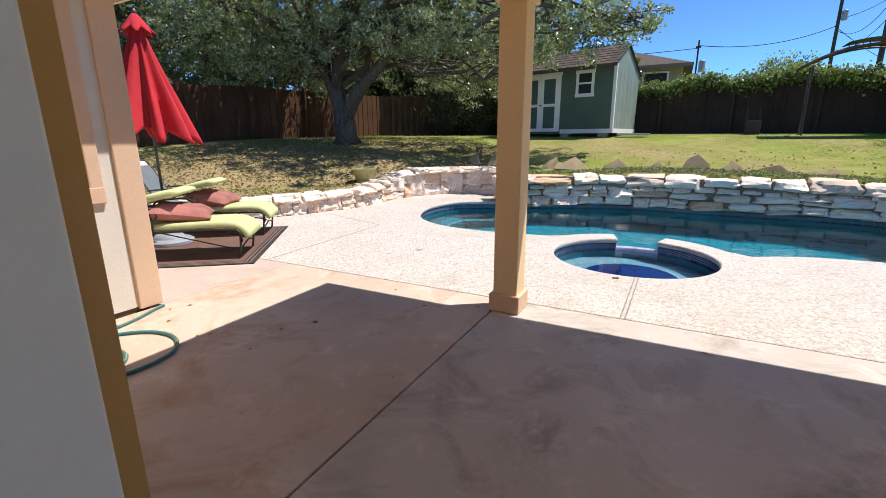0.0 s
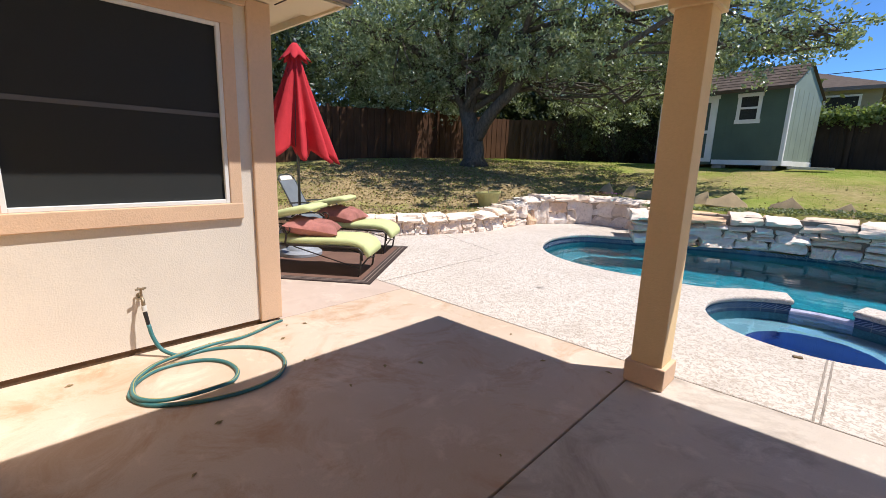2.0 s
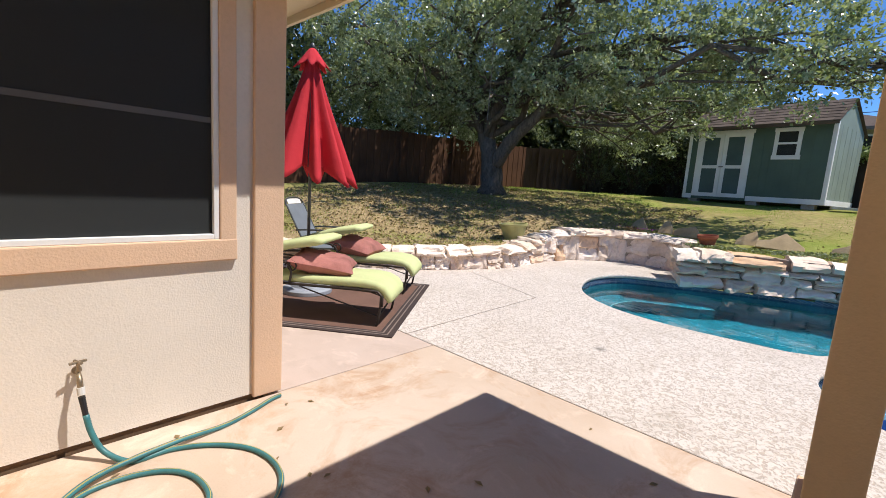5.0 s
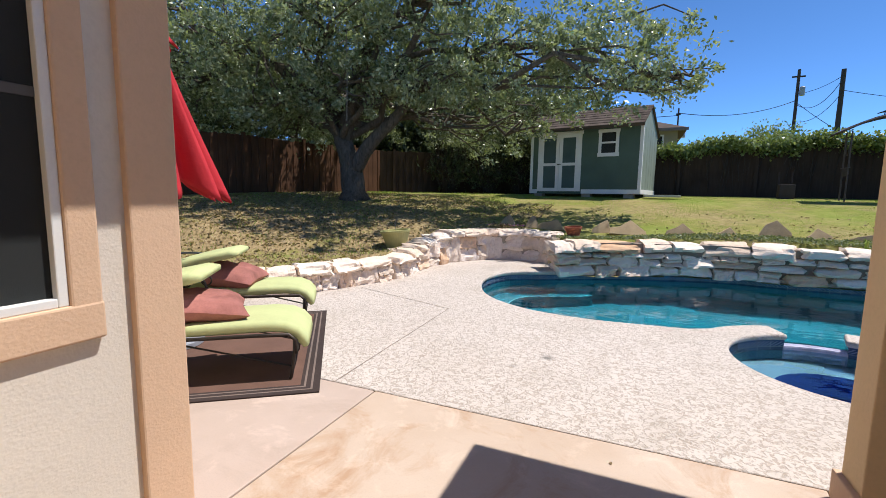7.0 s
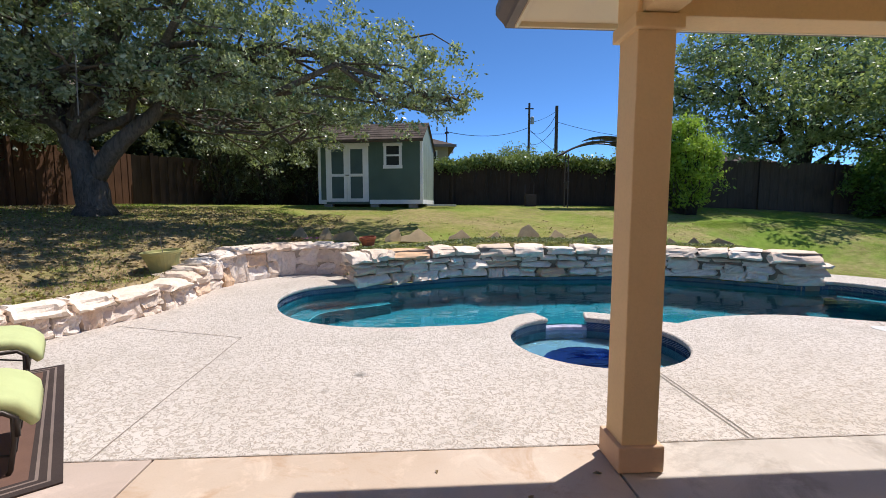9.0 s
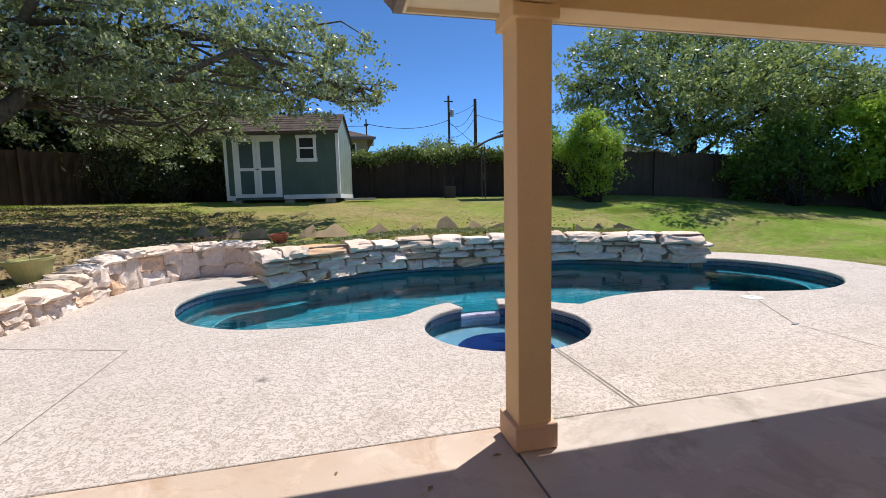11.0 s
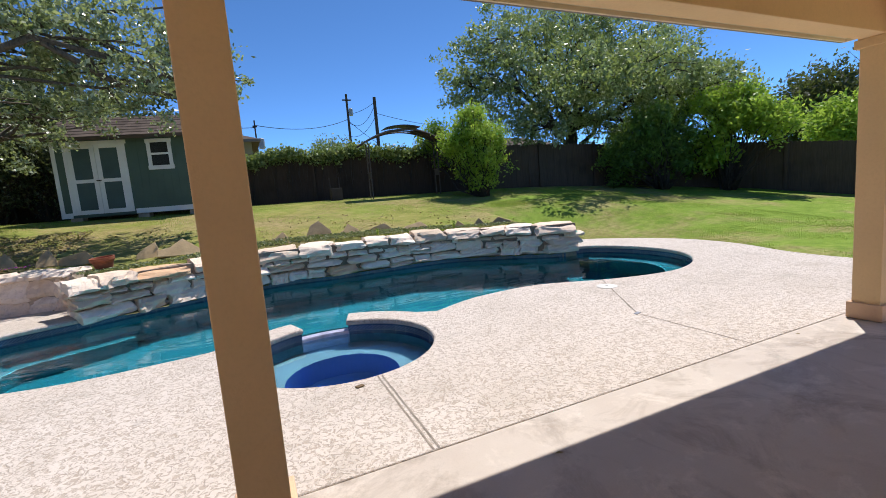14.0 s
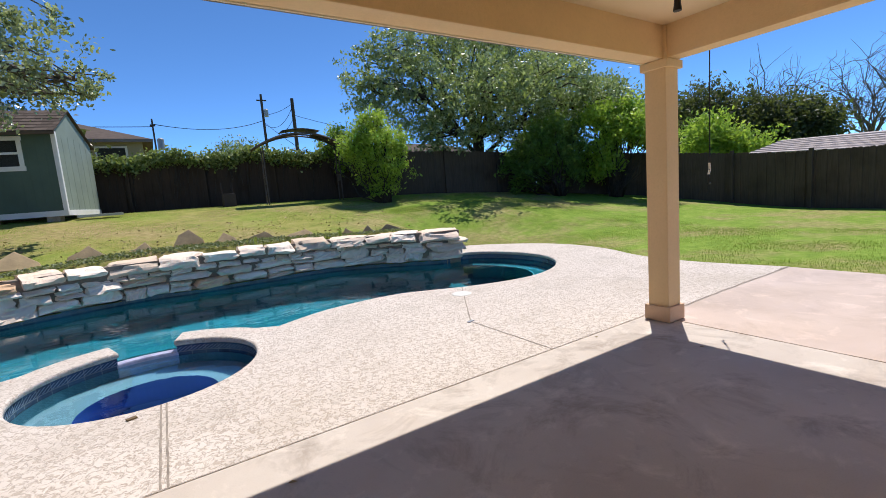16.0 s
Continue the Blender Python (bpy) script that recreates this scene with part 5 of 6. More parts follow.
for bx, by, bh in ((40, 15, 8.5), (43, 11, 8.5), (45, 5.5, 9.0), (39, 7, 7.5), (48, 0, 9.0), (41, 1, 8)):
    build_bare_tree((bx, by, 0.0), bh, rng)
# dense trees beyond the west and north fences
for k, (bx, by, s) in enumerate(((-18.6, 9, 1.0), (-18.5, 15, 1.15), (-15.5, 21, 1.1), (-10.7, 24, 1.15), (-5.8, 25.5, 0.9), (-21, 3.5, 1.1), (-16.2, 26.5, 1.3), (-13.0, 23.0, 1.0), (-8.2, 22.4, 0.85), (-10.9, 21.6, 0.8))):
    build_tree("yard_tree", "leafy green tree beyond the fence", (bx, by, 1.5), [(0, 0, -0.2), (0.1, 0, 1.2), (0.1, 0.1, 2.2)],
               [((0, 0, 4.4 * s), (3.0 * s, 2.8 * s, 2.4 * s), 1.0), ((2.2 * s, -0.8, 3.0 * s), (2.2 * s, 2 * s, 1.5 * s), 0.7), ((-2.2 * s, -0.6, 3.2 * s), (2.2 * s, 2 * s, 1.5 * s), 0.7), ((0.3, -1.0, 1.5), (3.2 * s, 1.6, 1.2), 0.8)],
               "yard_leaf", "bark_dark", rng, clumps=560, per=32, size=0.22, spread=0.28, radius=0.22, branch=0.09, shell=0.4, twigs=7)
for bx, by, bz, r in ((5.2, 34, 4.4, 1.8), (7.6, 35, 4.0, 1.2), (3.0, 33.5, 3.8, 1.0)):
    build_bush("distant_shrub", "rounded green shrub far behind the fence", (bx, by, 1.6), [((0, 0, bz - 1.6), (r, r, r * 0.75), 1.0)], "vine_leaf", rng, 220, 34, 0.18, 0.28, 6)


for bx, by, k in ((-9.6, 18.6, 1.0), (-7.9, 19.0, 0.85), (-6.6, 19.3, 1.0)):
    build_bush("understory_shrub", "dark twiggy shrub in the shade by the fence", (bx, by, gh(bx, by)),
               [((0, 0, 1.2 * k), (0.9, 0.5, 0.9 * k), 1.0), ((0.4, 0, 2.1 * k), (0.8, 0.5, 0.6), 0.6), ((-0.5, -0.2, 2.3 * k), (0.6, 0.5, 0.5), 0.4)], "yard_leaf", rng, 150, 34, 0.11, 0.14, 16, "bark_dark")


# ---- vines on the north fence ----
def build_vines():
    ob = thing("fence_vines", "leafy green vine spilling over the fence top", "vine")
    path = [Vector(p) for p in [(-1.8, 20.1), (-0.6, 19.9), (3.4, 18.9), (7.4, 17.66)]]
    L = length(path)
    cs = []
    stem = G()
    for k in range(310):
        p, d = along(path, rng.uniform(0, L))
        hang = abs(rng.normal()) * 0.10
        z = gh(p.x, p.y) + 1.74 + 0.10 * math.sin(p.x * 2.3) + rng.uniform(-0.05, 0.18) - hang * (rng.random() < 0.6)
        cs.append((p.x + d.y * rng.uniform(-0.05, 0.3), p.y - d.x * rng.uniform(-0.05, 0.3), z))
    for k in range(60):
        p, d = along(path, rng.uniform(0.2, L - 0.2))
        z = gh(p.x, p.y)
        stem.tube([(p.x, p.y - 0.06, z + rng.uniform(0.2, 1.2)), (p.x + rng.uniform(-0.2, 0.2), p.y - 0.07, z + 1.5), (p.x + rng.uniform(-0.4, 0.4), p.y - 0.05, z + 1.95)], 0.012, 4)
    part("stem", stem, "bark_dark", ob)
    cc = np.array(cs)
    leaves = np.repeat(cc, 30, 0) + rng.normal(size=(len(cc) * 30, 3)) * 0.11
    leaf_mesh("leaves", leaves, 0.10, "vine_leaf", ob, rng, slim=0.8)


build_vines()



# ---- loungers, rug, umbrella ----
HEAD = 216.9


def strap(line, width, thick):
    """A padded strip along a side-view line (x, z)."""
    g, n = G(), len(line)
    pts = [Vector((x, z)) for x, z in line]
    ring = [(-1, -0.35), (-0.96, -0.8), (-0.88, -1), (0, -1.0), (0.88, -1), (0.96, -0.8), (1, -0.35), (1, 0.35), (0.96, 0.8), (0.88, 1.0), (0.45, 1.06), (0, 1.08), (-0.45, 1.06), (-0.88, 1), (-0.96, 0.8), (-1, 0.35)]
    for i, p in enumerate(pts):
        d = (pts[min(i + 1, n - 1)] - pts[max(i - 1, 0)]).normalized()
        up = Vector((-d.y, d.x))
        k = 0.55 if i in (0, n - 1) else 1.0
        for u, v in ring:
            q = p + up * v * thick / 2 * k
            g.v.append((q.x, u * width / 2 * (0.97 if k < 1 else 1), q.y))
    m = len(ring)
    for i in range(n - 1):
        for j in range(m):
            g.f.append((i * m + j, i * m + (j + 1) % m, (i + 1) * m + (j + 1) % m, (i + 1) * m + j))
    g.f += [tuple(reversed(range(m))), tuple((n - 1) * m + j for j in range(m))]
    return g


def pillow_shape(w, d, h, seed):
    g, n = G(), 14
    for side in (1, -1):
        k = len(g.v)
        for i in range(n + 1):
            for j in range(n + 1):
                u, v = 2 * i / n - 1, 2 * j / n - 1
                pinch = 1 - 0.10 * (1 - abs(u)) * abs(v) ** 3
                pin2 = 1 - 0.10 * (1 - abs(v)) * abs(u) ** 3
                z = h / 2 * ((1 - u ** 4) * (1 - v ** 4)) ** 0.55 * side
                wob = (noise.noise(Vector((u * 1.7 + seed, v * 1.7, side))) * 0.2 + noise.noise(Vector((u * 4.5 + seed, v * 3.2, side))) * 0.14) * h * (1 - u ** 4) * (1 - v ** 4)
                g.v.append((u * w / 2 * pin2, v * d / 2 * pinch, z + wob + h / 2))
        for i in range(n):
            for j in range(n):
                a = k + i * (n + 1) + j
                q = (a, a + n + 1, a + n + 2, a + 1)
                g.f.append(q if side > 0 else tuple(reversed(q)))
    return g


def build_lounger(m):
    ob = thing("sun_lounger", "bronze metal sun lounger with lime green cushions", "lounger", m, "loungers on the rug")
    part("seat_cushion", strap([(-0.07, 0.24), (-0.045, 0.30), (0.0, 0.355), (0.08, 0.392), (0.2, 0.405), (0.45, 0.40), (0.7, 0.395), (0.95, 0.395), (1.17, 0.395)], 0.60, 0.085), "lime", ob, "lime green seat cushion", smooth=True)
    part("back_cushion", strap([(0.64, 0.785), (0.72, 0.78), (0.95, 0.735), (1.2, 0.67), (1.45, 0.585), (1.65, 0.51), (1.85, 0.44)], 0.58, 0.085), "lime", ob, "lime green back cushion folded forward", smooth=True)
    for y in (-0.31, 0.31):
        part("side_rail", G().tube([(0.0, y, 0.20), (0.0, y, 0.30), (0.05, y, 0.345), (0.3, y, 0.35), (1.2, y, 0.345), (1.85, y, 0.34)], 0.014, 8), "iron", ob, smooth=True)
        part("leg", G().tube([(0.01, y, 0.31), (0.015, y, 0.18), (0.04, y, 0.02), (0.05, y, 0.0)], 0.013, 8), "iron", ob, smooth=True)
        part("leg", G().tube([(1.45, y, 0.345), (1.5, y, 0.18), (1.56, y, 0.0)], 0.013, 8), "iron", ob, smooth=True)
        part("back_rail", G().tube([(1.14, y * 0.95, 0.35), (1.5, y * 0.95, 0.37), (1.93, y * 0.95, 0.39)], 0.012, 8), "iron", ob, smooth=True)
        part("brace", G().tube([(0.03, y, 0.10), (0.85, y, 0.33)], 0.007, 6), "iron", ob, smooth=True)
        loop = [(0.95, y * 1.06, 0.35), (0.93, y * 1.06, 0.47), (0.97, y * 1.06, 0.55), (1.06, y * 1.06, 0.575), (1.2, y * 1.06, 0.57), (1.38, y * 1.06, 0.55), (1.46, y * 1.04, 0.50)]
        part("armrest", G().tube(spline(loop, 0.03), 0.013, 8), "iron", ob, smooth=True)
        scroll = [(0.93 + 0.065 * math.cos(a) * (1 - a / 14), y * 1.06, 0.53 + 0.065 * math.sin(a) * (1 - a / 14)) for a in np.linspace(0, 7.5, 26)]
        part("scroll", G().tube(scroll, 0.008, 6), "iron", ob, smooth=True)
        wheel = [(1.5 + 0.10 * math.cos(a), y * 1.09, 0.13 + 0.10 * math.sin(a)) for a in np.linspace(0, 2 * math.pi, 25)]
        part("scroll_foot", G().tube(wheel, 0.008, 6), "iron", ob, smooth=True)
    part("crossbar", G().tube([(0.015, -0.31, 0.12), (0.015, 0.0, 0.16), (0.015, 0.31, 0.12)], 0.009, 8), "iron", ob, smooth=True)
    part("crossbar", G().tube([(1.5, -0.31, 0.15), (1.5, 0.31, 0.15)], 0.009, 8), "iron", ob, smooth=True)
    return ob


Z_RUG = 0.014
lounger = build_lounger(pose(-4.66, 3.65, Z_RUG, 0, 0, HEAD))
copy_thing(lounger, pose(-5.48, 4.70, Z_RUG, 0, 0, HEAD))
for (fx, fy), s, yaw, w, sd in (((-4.66, 3.65), 0.80, 14, 0.66, 1.0), ((-5.48, 4.70), 0.84, -10, 0.60, 5.0)):
    m = pose(fx, fy, Z_RUG, 0, 0, HEAD) @ pose(s - 0.06, 0.0, 0.425, 0, -9, yaw)
    ob = tagged(part("throw_pillow", pillow_shape(w, 0.60, 0.21, sd), "pillow", smooth=True), "dusty red square pillow resting on the lounger", "pillow", "pillows on the loungers")
    ob.matrix_world = m


def build_rug():
    w, l = 2.28, 1.78
    m = pose(-4.18, 3.30, 0.0, 0, 0, HEAD)
    ob = thing("outdoor_rug", "flat brown woven rug with dark striped border", "rug", m)
    part("field", G().box(0.14, l - 0.14, -w + 0.14, -0.14, 0.002, 0.010), "rug", ob)
    edges = ((0.0, 0.05, "rug_dark"), (0.05, 0.065, "rug_pale"), (0.065, 0.10, "rug_dark"), (0.10, 0.115, "rug_pale"), (0.115, 0.14, "rug_dark"))
    for a, b, mat in edges:
        g = G().box(a, l - a, -b, -a, 0.001, 0.011).box(a, l - a, -w + a, -w + b, 0.001, 0.011).box(a, b, -w + b, -b, 0.001, 0.011).box(l - b, l - a, -w + b, -b, 0.001, 0.011)
        part("border_stripe", g, mat, ob)
    return ob


build_rug()


def build_umbrella(x, y):
    ob = thing("patio_umbrella", "closed red canvas market umbrella on a pole", "umbrella", pose(x, y, 0.012, 0, 0, 12))
    part("pole", G().tube([(0, 0, 0.08), (0, 0, 2.83)], 0.019, 12), "pole_metal", ob, smooth=True)
    part("base_plate", G().lathe([(0.30, 0.0), (0.30, 0.045), (0.27, 0.065), (0.20, 0.072), (0.185, 0.10), (0.16, 0.125), (0.06, 0.135), (0.04, 0.30), (0.028, 0.31), (0.024, 0.31)], 36), "base_grey", ob, "blue-grey round plastic base", smooth=False, bevel=0.004)
    part("knob", G().tube([(0.03, 0, 0.22), (0.085, 0, 0.22)], [0.012, 0.02], 8), "black", ob)
    # pleated, hanging canopy
    g, n, rows = G(), 96, 22
    for i in range(rows + 1):
        t = i / rows
        z = 2.80 - 1.36 * t
        r = 0.05 + 0.40 * t ** 1.15
        for j in range(n):
            a = 2 * math.pi * j / n
            fold = 0.30 * t ** 0.6 * math.cos(8 * a + 1.6 * math.sin(a) + 0.8 * math.sin(2 * a)) + 0.06 * t * math.cos(13 * a + 1.0) + 0.02 * math.sin(21 * a + 3 * t)
            rr = r * (1 + fold) * (1 + 0.07 * math.sin(3 * a + 1.2))
            drop = 0.09 * t ** 5 * math.cos(8 * a + 1.6 * math.sin(a) + 0.8 * math.sin(2 * a)) + 0.05 * t * math.sin(a + 0.8)
            g.v.append((rr * math.cos(a), rr * math.sin(a), z - drop))
    for i in range(rows):
        for j in range(n):
            a, b = i * n + j, i * n + (j + 1) % n
            g.f.append((a, a + n, b + n, b))
    can = part("canopy", g, "red", ob, "faded red pleated canvas", smooth=True)
    mod = can.modifiers.new("cloth", 'SOLIDIFY')
    mod.thickness = 0.004
    v = G()
    for i in range(7):
        t = i / 6
        for j in range(n):
            a = 2 * math.pi * j / n
            rr = (0.03 + 0.15 * t ** 0.9) * (1 + 0.20 * t * math.cos(8 * a))
            v.v.append((rr * math.cos(a), rr * math.sin(a), 2.88 - 0.20 * t - 0.03 * t * math.cos(8 * a)))
    for i in range(6):
        for j in range(n):
            a, b = i * n + j, i * n + (j + 1) % n
            v.f.append((a, a + n, b + n, b))
    vent = part("vent_cap", v, "red", ob, smooth=True)
    mod = vent.modifiers.new("cloth", 'SOLIDIFY')
    mod.thickness = 0.004
    part("finial", G().lathe([(0.0, 2.87), (0.028, 2.88), (0.03, 2.91), (0.015, 2.94), (0.0, 2.95)], 12, caps=False), "pole_metal", ob, smooth=True)
    for k in range(8):
        a = 2 * math.pi * k / 8
        part("rib", G().tube([(0.03 * math.cos(a), 0.03 * math.sin(a), 2.74), (0.36 * math.cos(a), 0.36 * math.sin(a), 1.52)], 0.006, 5), "pole_metal", ob)
    return ob


build_umbrella(-6.08, 3.50)


def build_sling_chair(x, y, yaw):
    ob = thing("sling_chair", "grey mesh reclining patio chair behind the loungers", "chair", pose(x, y, 0, 0, 0, yaw))
    for s in (-0.28, 0.28):
        part("side_frame", G().tube(spline([(0.45, s, 0.36), (0.0, s, 0.34), (-0.12, s, 0.44), (-0.42, s, 1.0)], 0.06), 0.014, 8), "pole_metal", ob, smooth=True)
        part("leg", G().tube([(0.40, s, 0.36), (0.44, s, 0.0)], 0.013, 8), "pole_metal", ob)
        part("leg", G().tube([(-0.05, s, 0.36), (-0.25, s, 0.0)], 0.013, 8), "pole_metal", ob)
        part("armrest", G().tube(spline([(0.42, s * 1.1, 0.38), (0.36, s * 1.1, 0.60), (0.0, s * 1.1, 0.62), (-0.22, s * 1.1, 0.60)], 0.06), 0.014, 8), "pole_metal", ob, smooth=True)
    back = strap([(-0.12, 0.45), (-0.22, 0.62), (-0.32, 0.81), (-0.41, 0.98)], 0.54, 0.012)
    part("back_sling", back, "sling", ob)
    part("seat_sling", strap([(0.44, 0.36), (0.2, 0.345), (0.0, 0.345), (-0.10, 0.42)], 0.54, 0.012), "sling", ob)
    part("top_bar", G().tube(spline([(-0.42, -0.28, 1.0), (-0.45, -0.2, 1.06), (-0.46, 0, 1.08), (-0.45, 0.2, 1.06), (-0.42, 0.28, 1.0)], 0.05), 0.014, 8), "pole_metal", ob, smooth=True)
    part("head_weave", strap([(-0.41, 0.985), (-0.45, 1.06)], 0.44, 0.01), "lid", ob, "pale woven head strip")


build_sling_chair(-7.46, 4.45, 35)


# ---- tap and hose ----
def build_tap():
    ob = thing("garden_tap", "weathered brass outdoor tap on the stucco wall", "tap", pose(-3.84, 1.02, 0.43))
    part("body", G().tube([(0.0, 0, 0.0), (0.06, 0, 0.0), (0.085, 0, -0.02), (0.095, 0, -0.06)], [0.010, 0.010, 0.012, 0.013], 10), "brass", ob, smooth=True)
    part("flange", G().tube([(0.0, 0, 0.0), (0.008, 0, 0.0)], 0.02, 12), "brass", ob)
    part("stem", G().tube([(0.055, 0, 0.01), (0.06, 0, 0.055)], 0.008, 8), "brass", ob)
    for a in (0.3, 0.3 + math.pi / 2):
        part("handle", G().tube([(0.06 - 0.03 * math.cos(a), -0.035 * math.sin(a) - 0.0, 0.058), (0.06 + 0.03 * math.cos(a), 0.035 * math.sin(a), 0.058)], [0.007, 0.007], 6), "brass", ob)
    part("hose_collar", G().tube([(0.095, 0, -0.055), (0.10, 0.002, -0.09)], 0.016, 12), "lid", ob)
    part("grip", G().tube([(0.10, 0.002, -0.10), (0.115, 0.012, -0.19)], [0.014, 0.012], 10), "black", ob)


build_tap()


def build_hose():
    ob = thing("garden_hose", "green striped garden hose coiled on the patio", "hose")
    r = 0.0135
    line = [(-3.725, 1.032, 0.24), (-3.71, 1.05, 0.14), (-3.67, 1.09, 0.05), (-3.57, 1.18, r), (-3.56, 1.34, r), (-3.48, 1.50, r), (-3.34, 1.63, r), (-3.18, 1.68, r), (-3.01, 1.66, r), (-2.87, 1.56, r), (-2.81, 1.44, r), (-2.80, 1.28, r), (-2.84, 1.11, r), (-2.92, 0.95, r), (-3.02, 0.84, r), (-3.16, 0.79, r), (-3.26, 0.81, r), (-3.37, 0.88, r), (-3.45, 1.00, r), (-3.45, 1.15, r),
            (-3.39, 1.28, r), (-3.27, 1.36, r), (-3.10, 1.37, r), (-2.98, 1.30, r), (-2.92, 1.18, r + 0.022), (-2.93, 1.03, r + 0.022), (-2.98, 0.89, r + 0.022), (-3.09, 0.81, r + 0.022), (-3.21, 0.81, r + 0.022), (-3.35, 0.86, r + 0.022), (-3.49, 1.00, r + 0.022), (-3.55, 1.18, r + 0.022), (-3.58, 1.39, r + 0.022), (-3.62, 1.63, r), (-3.68, 1.81, r), (-3.74, 1.94, r), (-3.76, 2.02, r)]
    path = spline(line, 0.025)
    part("tube", G().tube(path, r, 8), "hose", ob, smooth=True)
    up = [p + Vector((0.004, 0.004, r * 0.86)) for p in path[18:]]
    part("stripe", G().tube(up, 0.0028, 4), "hose_stripe", ob, "thin yellow stripe")


build_hose()


# ---- pots, rocks and plants by the walls ----
def build_pot(name, label, x, y, z, r, h, mat, rim):
    ob = thing(name, label, "pot", pose(x, y, z, 3, -4, 0))
    part("bowl", G().lathe([(r * 0.62, 0), (r * 0.70, h * 0.12), (r * 0.88, h * 0.6), (r, h - rim), (r * 1.06, h - rim + 0.006), (r * 1.08, h), (r * 0.98, h), (r * 0.95, h - 0.04)], 32), mat, ob, bevel=0.003)
    part("soil", G().lathe([(0.0, h - 0.045), (r * 0.95, h - 0.05)], 24, caps=False), "soil", ob)
    return ob


pot = build_pot("plant_pot", "yellow-green glazed pot with soil beside the stone wall", -6.46, 8.45, gh(-6.46, 8.45) + 0.0, 0.28, 0.36, "pot_green", 0.05)
part("dry_stem", G().tube([(0.02, 0, 0.25), (0.0, 0.02, 0.5), (0.02, 0.01, 0.72)], [0.006, 0.005, 0.003], 5), "twig", pot)
build_pot("terracotta_pot", "terracotta pot standing behind the stone wall", -3.35, 10.55, gh(-3.35, 10.55) + 0.0, 0.17, 0.24, "terracotta", 0.06)


def build_rocks():
    rnd = random.Random(21)
    line = spline([(-5.2, 11.7), (-3.6, 11.55), (-2.0, 11.45), (0.0, 11.55), (2.0, 11.45), (3.6, 11.1), (4.9, 10.3)], 0.05)
    L, s = length(line), 0.1
    while s < L:
        p, d = along(line, s)
        w, h = rnd.uniform(0.3, 0.85), rnd.uniform(0.2, 0.42)
        prof = [(-w / 2, 0), (w / 2, 0), (w / 2 * 0.92, h * rnd.uniform(0.2, 0.5)), (w * rnd.uniform(-0.05, 0.3), h), (w * rnd.uniform(-0.3, -0.12), h * rnd.uniform(0.35, 0.8)), (-w / 2 * 0.95, h * rnd.uniform(0.1, 0.4))]
        k = len(prof)
        t = rnd.uniform(0.05, 0.09)
        g = G().add([(x, -t * (1 - 0.4 * z / h), z - 0.06) for x, z in prof] + [(x * 0.95, t * (1 - 0.4 * z / h), z * 0.95 - 0.06) for x, z in prof],
                    [tuple(range(k)), tuple(reversed(range(k, 2 * k)))] + [(i, k + i, k + (i + 1) % k, (i + 1) % k) for i in range(k)])
        ob = tagged(part("edging_rock", g, "rock", bevel=0.012), "rough brown fieldstone set upright in the lawn edge", "rock", "edging rocks behind the wall")
        ob.matrix_world = pose(p.x, p.y + rnd.uniform(-0.08, 0.08), gh(p.x, p.y), rnd.uniform(-32, -12), rnd.uniform(-8, 8), math.degrees(math.atan2(d.y, d.x)) + rnd.uniform(-15, 15))
        s += w + rnd.uniform(0.05, 0.4)


build_rocks()


def build_tuft(name, label, x, y, z, n, h, spread, mat, flowers=0):
    ob = thing(name, label, "plant", pose(x, y, z))
    g = G()
    for k in range(n):
        a, b = random.uniform(0, 2 * math.pi), random.uniform(0.3, 1.0)
        c, s = math.cos(a), math.sin(a)
        hh, w = h * random.uniform(0.6, 1.1), 0.012
        pts = [(0.03 * c, 0.03 * s, 0), (spread * 0.4 * b * c, spread * 0.4 * b * s, hh * 0.7), (spread * b * c, spread * b * s, hh * (1.0 - 0.5 * b))]
        i = len(g.v)
        for (px, py, pz), ww in zip(pts, (w, w * 0.9, 0.001)):
            g.v += [(px - s * ww, py + c * ww, pz), (px + s * ww, py - c * ww, pz)]
        g.f += [(i, i + 1, i + 3, i + 2), (i + 2, i + 3, i + 5, i + 4)]
    part("blades", g, mat, ob)
    if flowers:
        f = G()
        for k in range(flowers):
            f.lathe([(0.0, 0.0), (0.018, 0.008), (0.0, 0.016)], 5, (random.uniform(-spread, spread), random.uniform(-spread * 0.4, spread * 0.4)), False)
            for q in range(len(f.v) - 15, len(f.v)):
                f.v[q] = (f.v[q][0], f.v[q][1], f.v[q][2] + h * 0.6)
        tagged(part("flowers", f, "bloom", ob, "small purple flowers"), kind="stuff")
    return ob


build_tuft("strap_plant", "green strappy plant at the end of the stone wall", 5.85, 9.6, gh(5.85, 9.6), 46, 0.38, 0.36, "lime_leaf")
build_tuft("dry_clump", "dry brown clump with purple flowers behind the wall", -5.0, 11.05, gh(-5.0, 11.05), 120, 0.24, 0.5, "dead_leaf", 26)
build_tuft("grass_tuft", "thin green grass tuft on the stone wall", 3.4, 10.75, gh(3.4, 10.75), 16, 0.25, 0.12, "grass_blade")
build_tuft("grass_tuft", "thin green grass tuft on the stone wall", 1.6, 10.95, gh(1.6, 10.95), 14, 0.22, 0.1, "grass_blade")


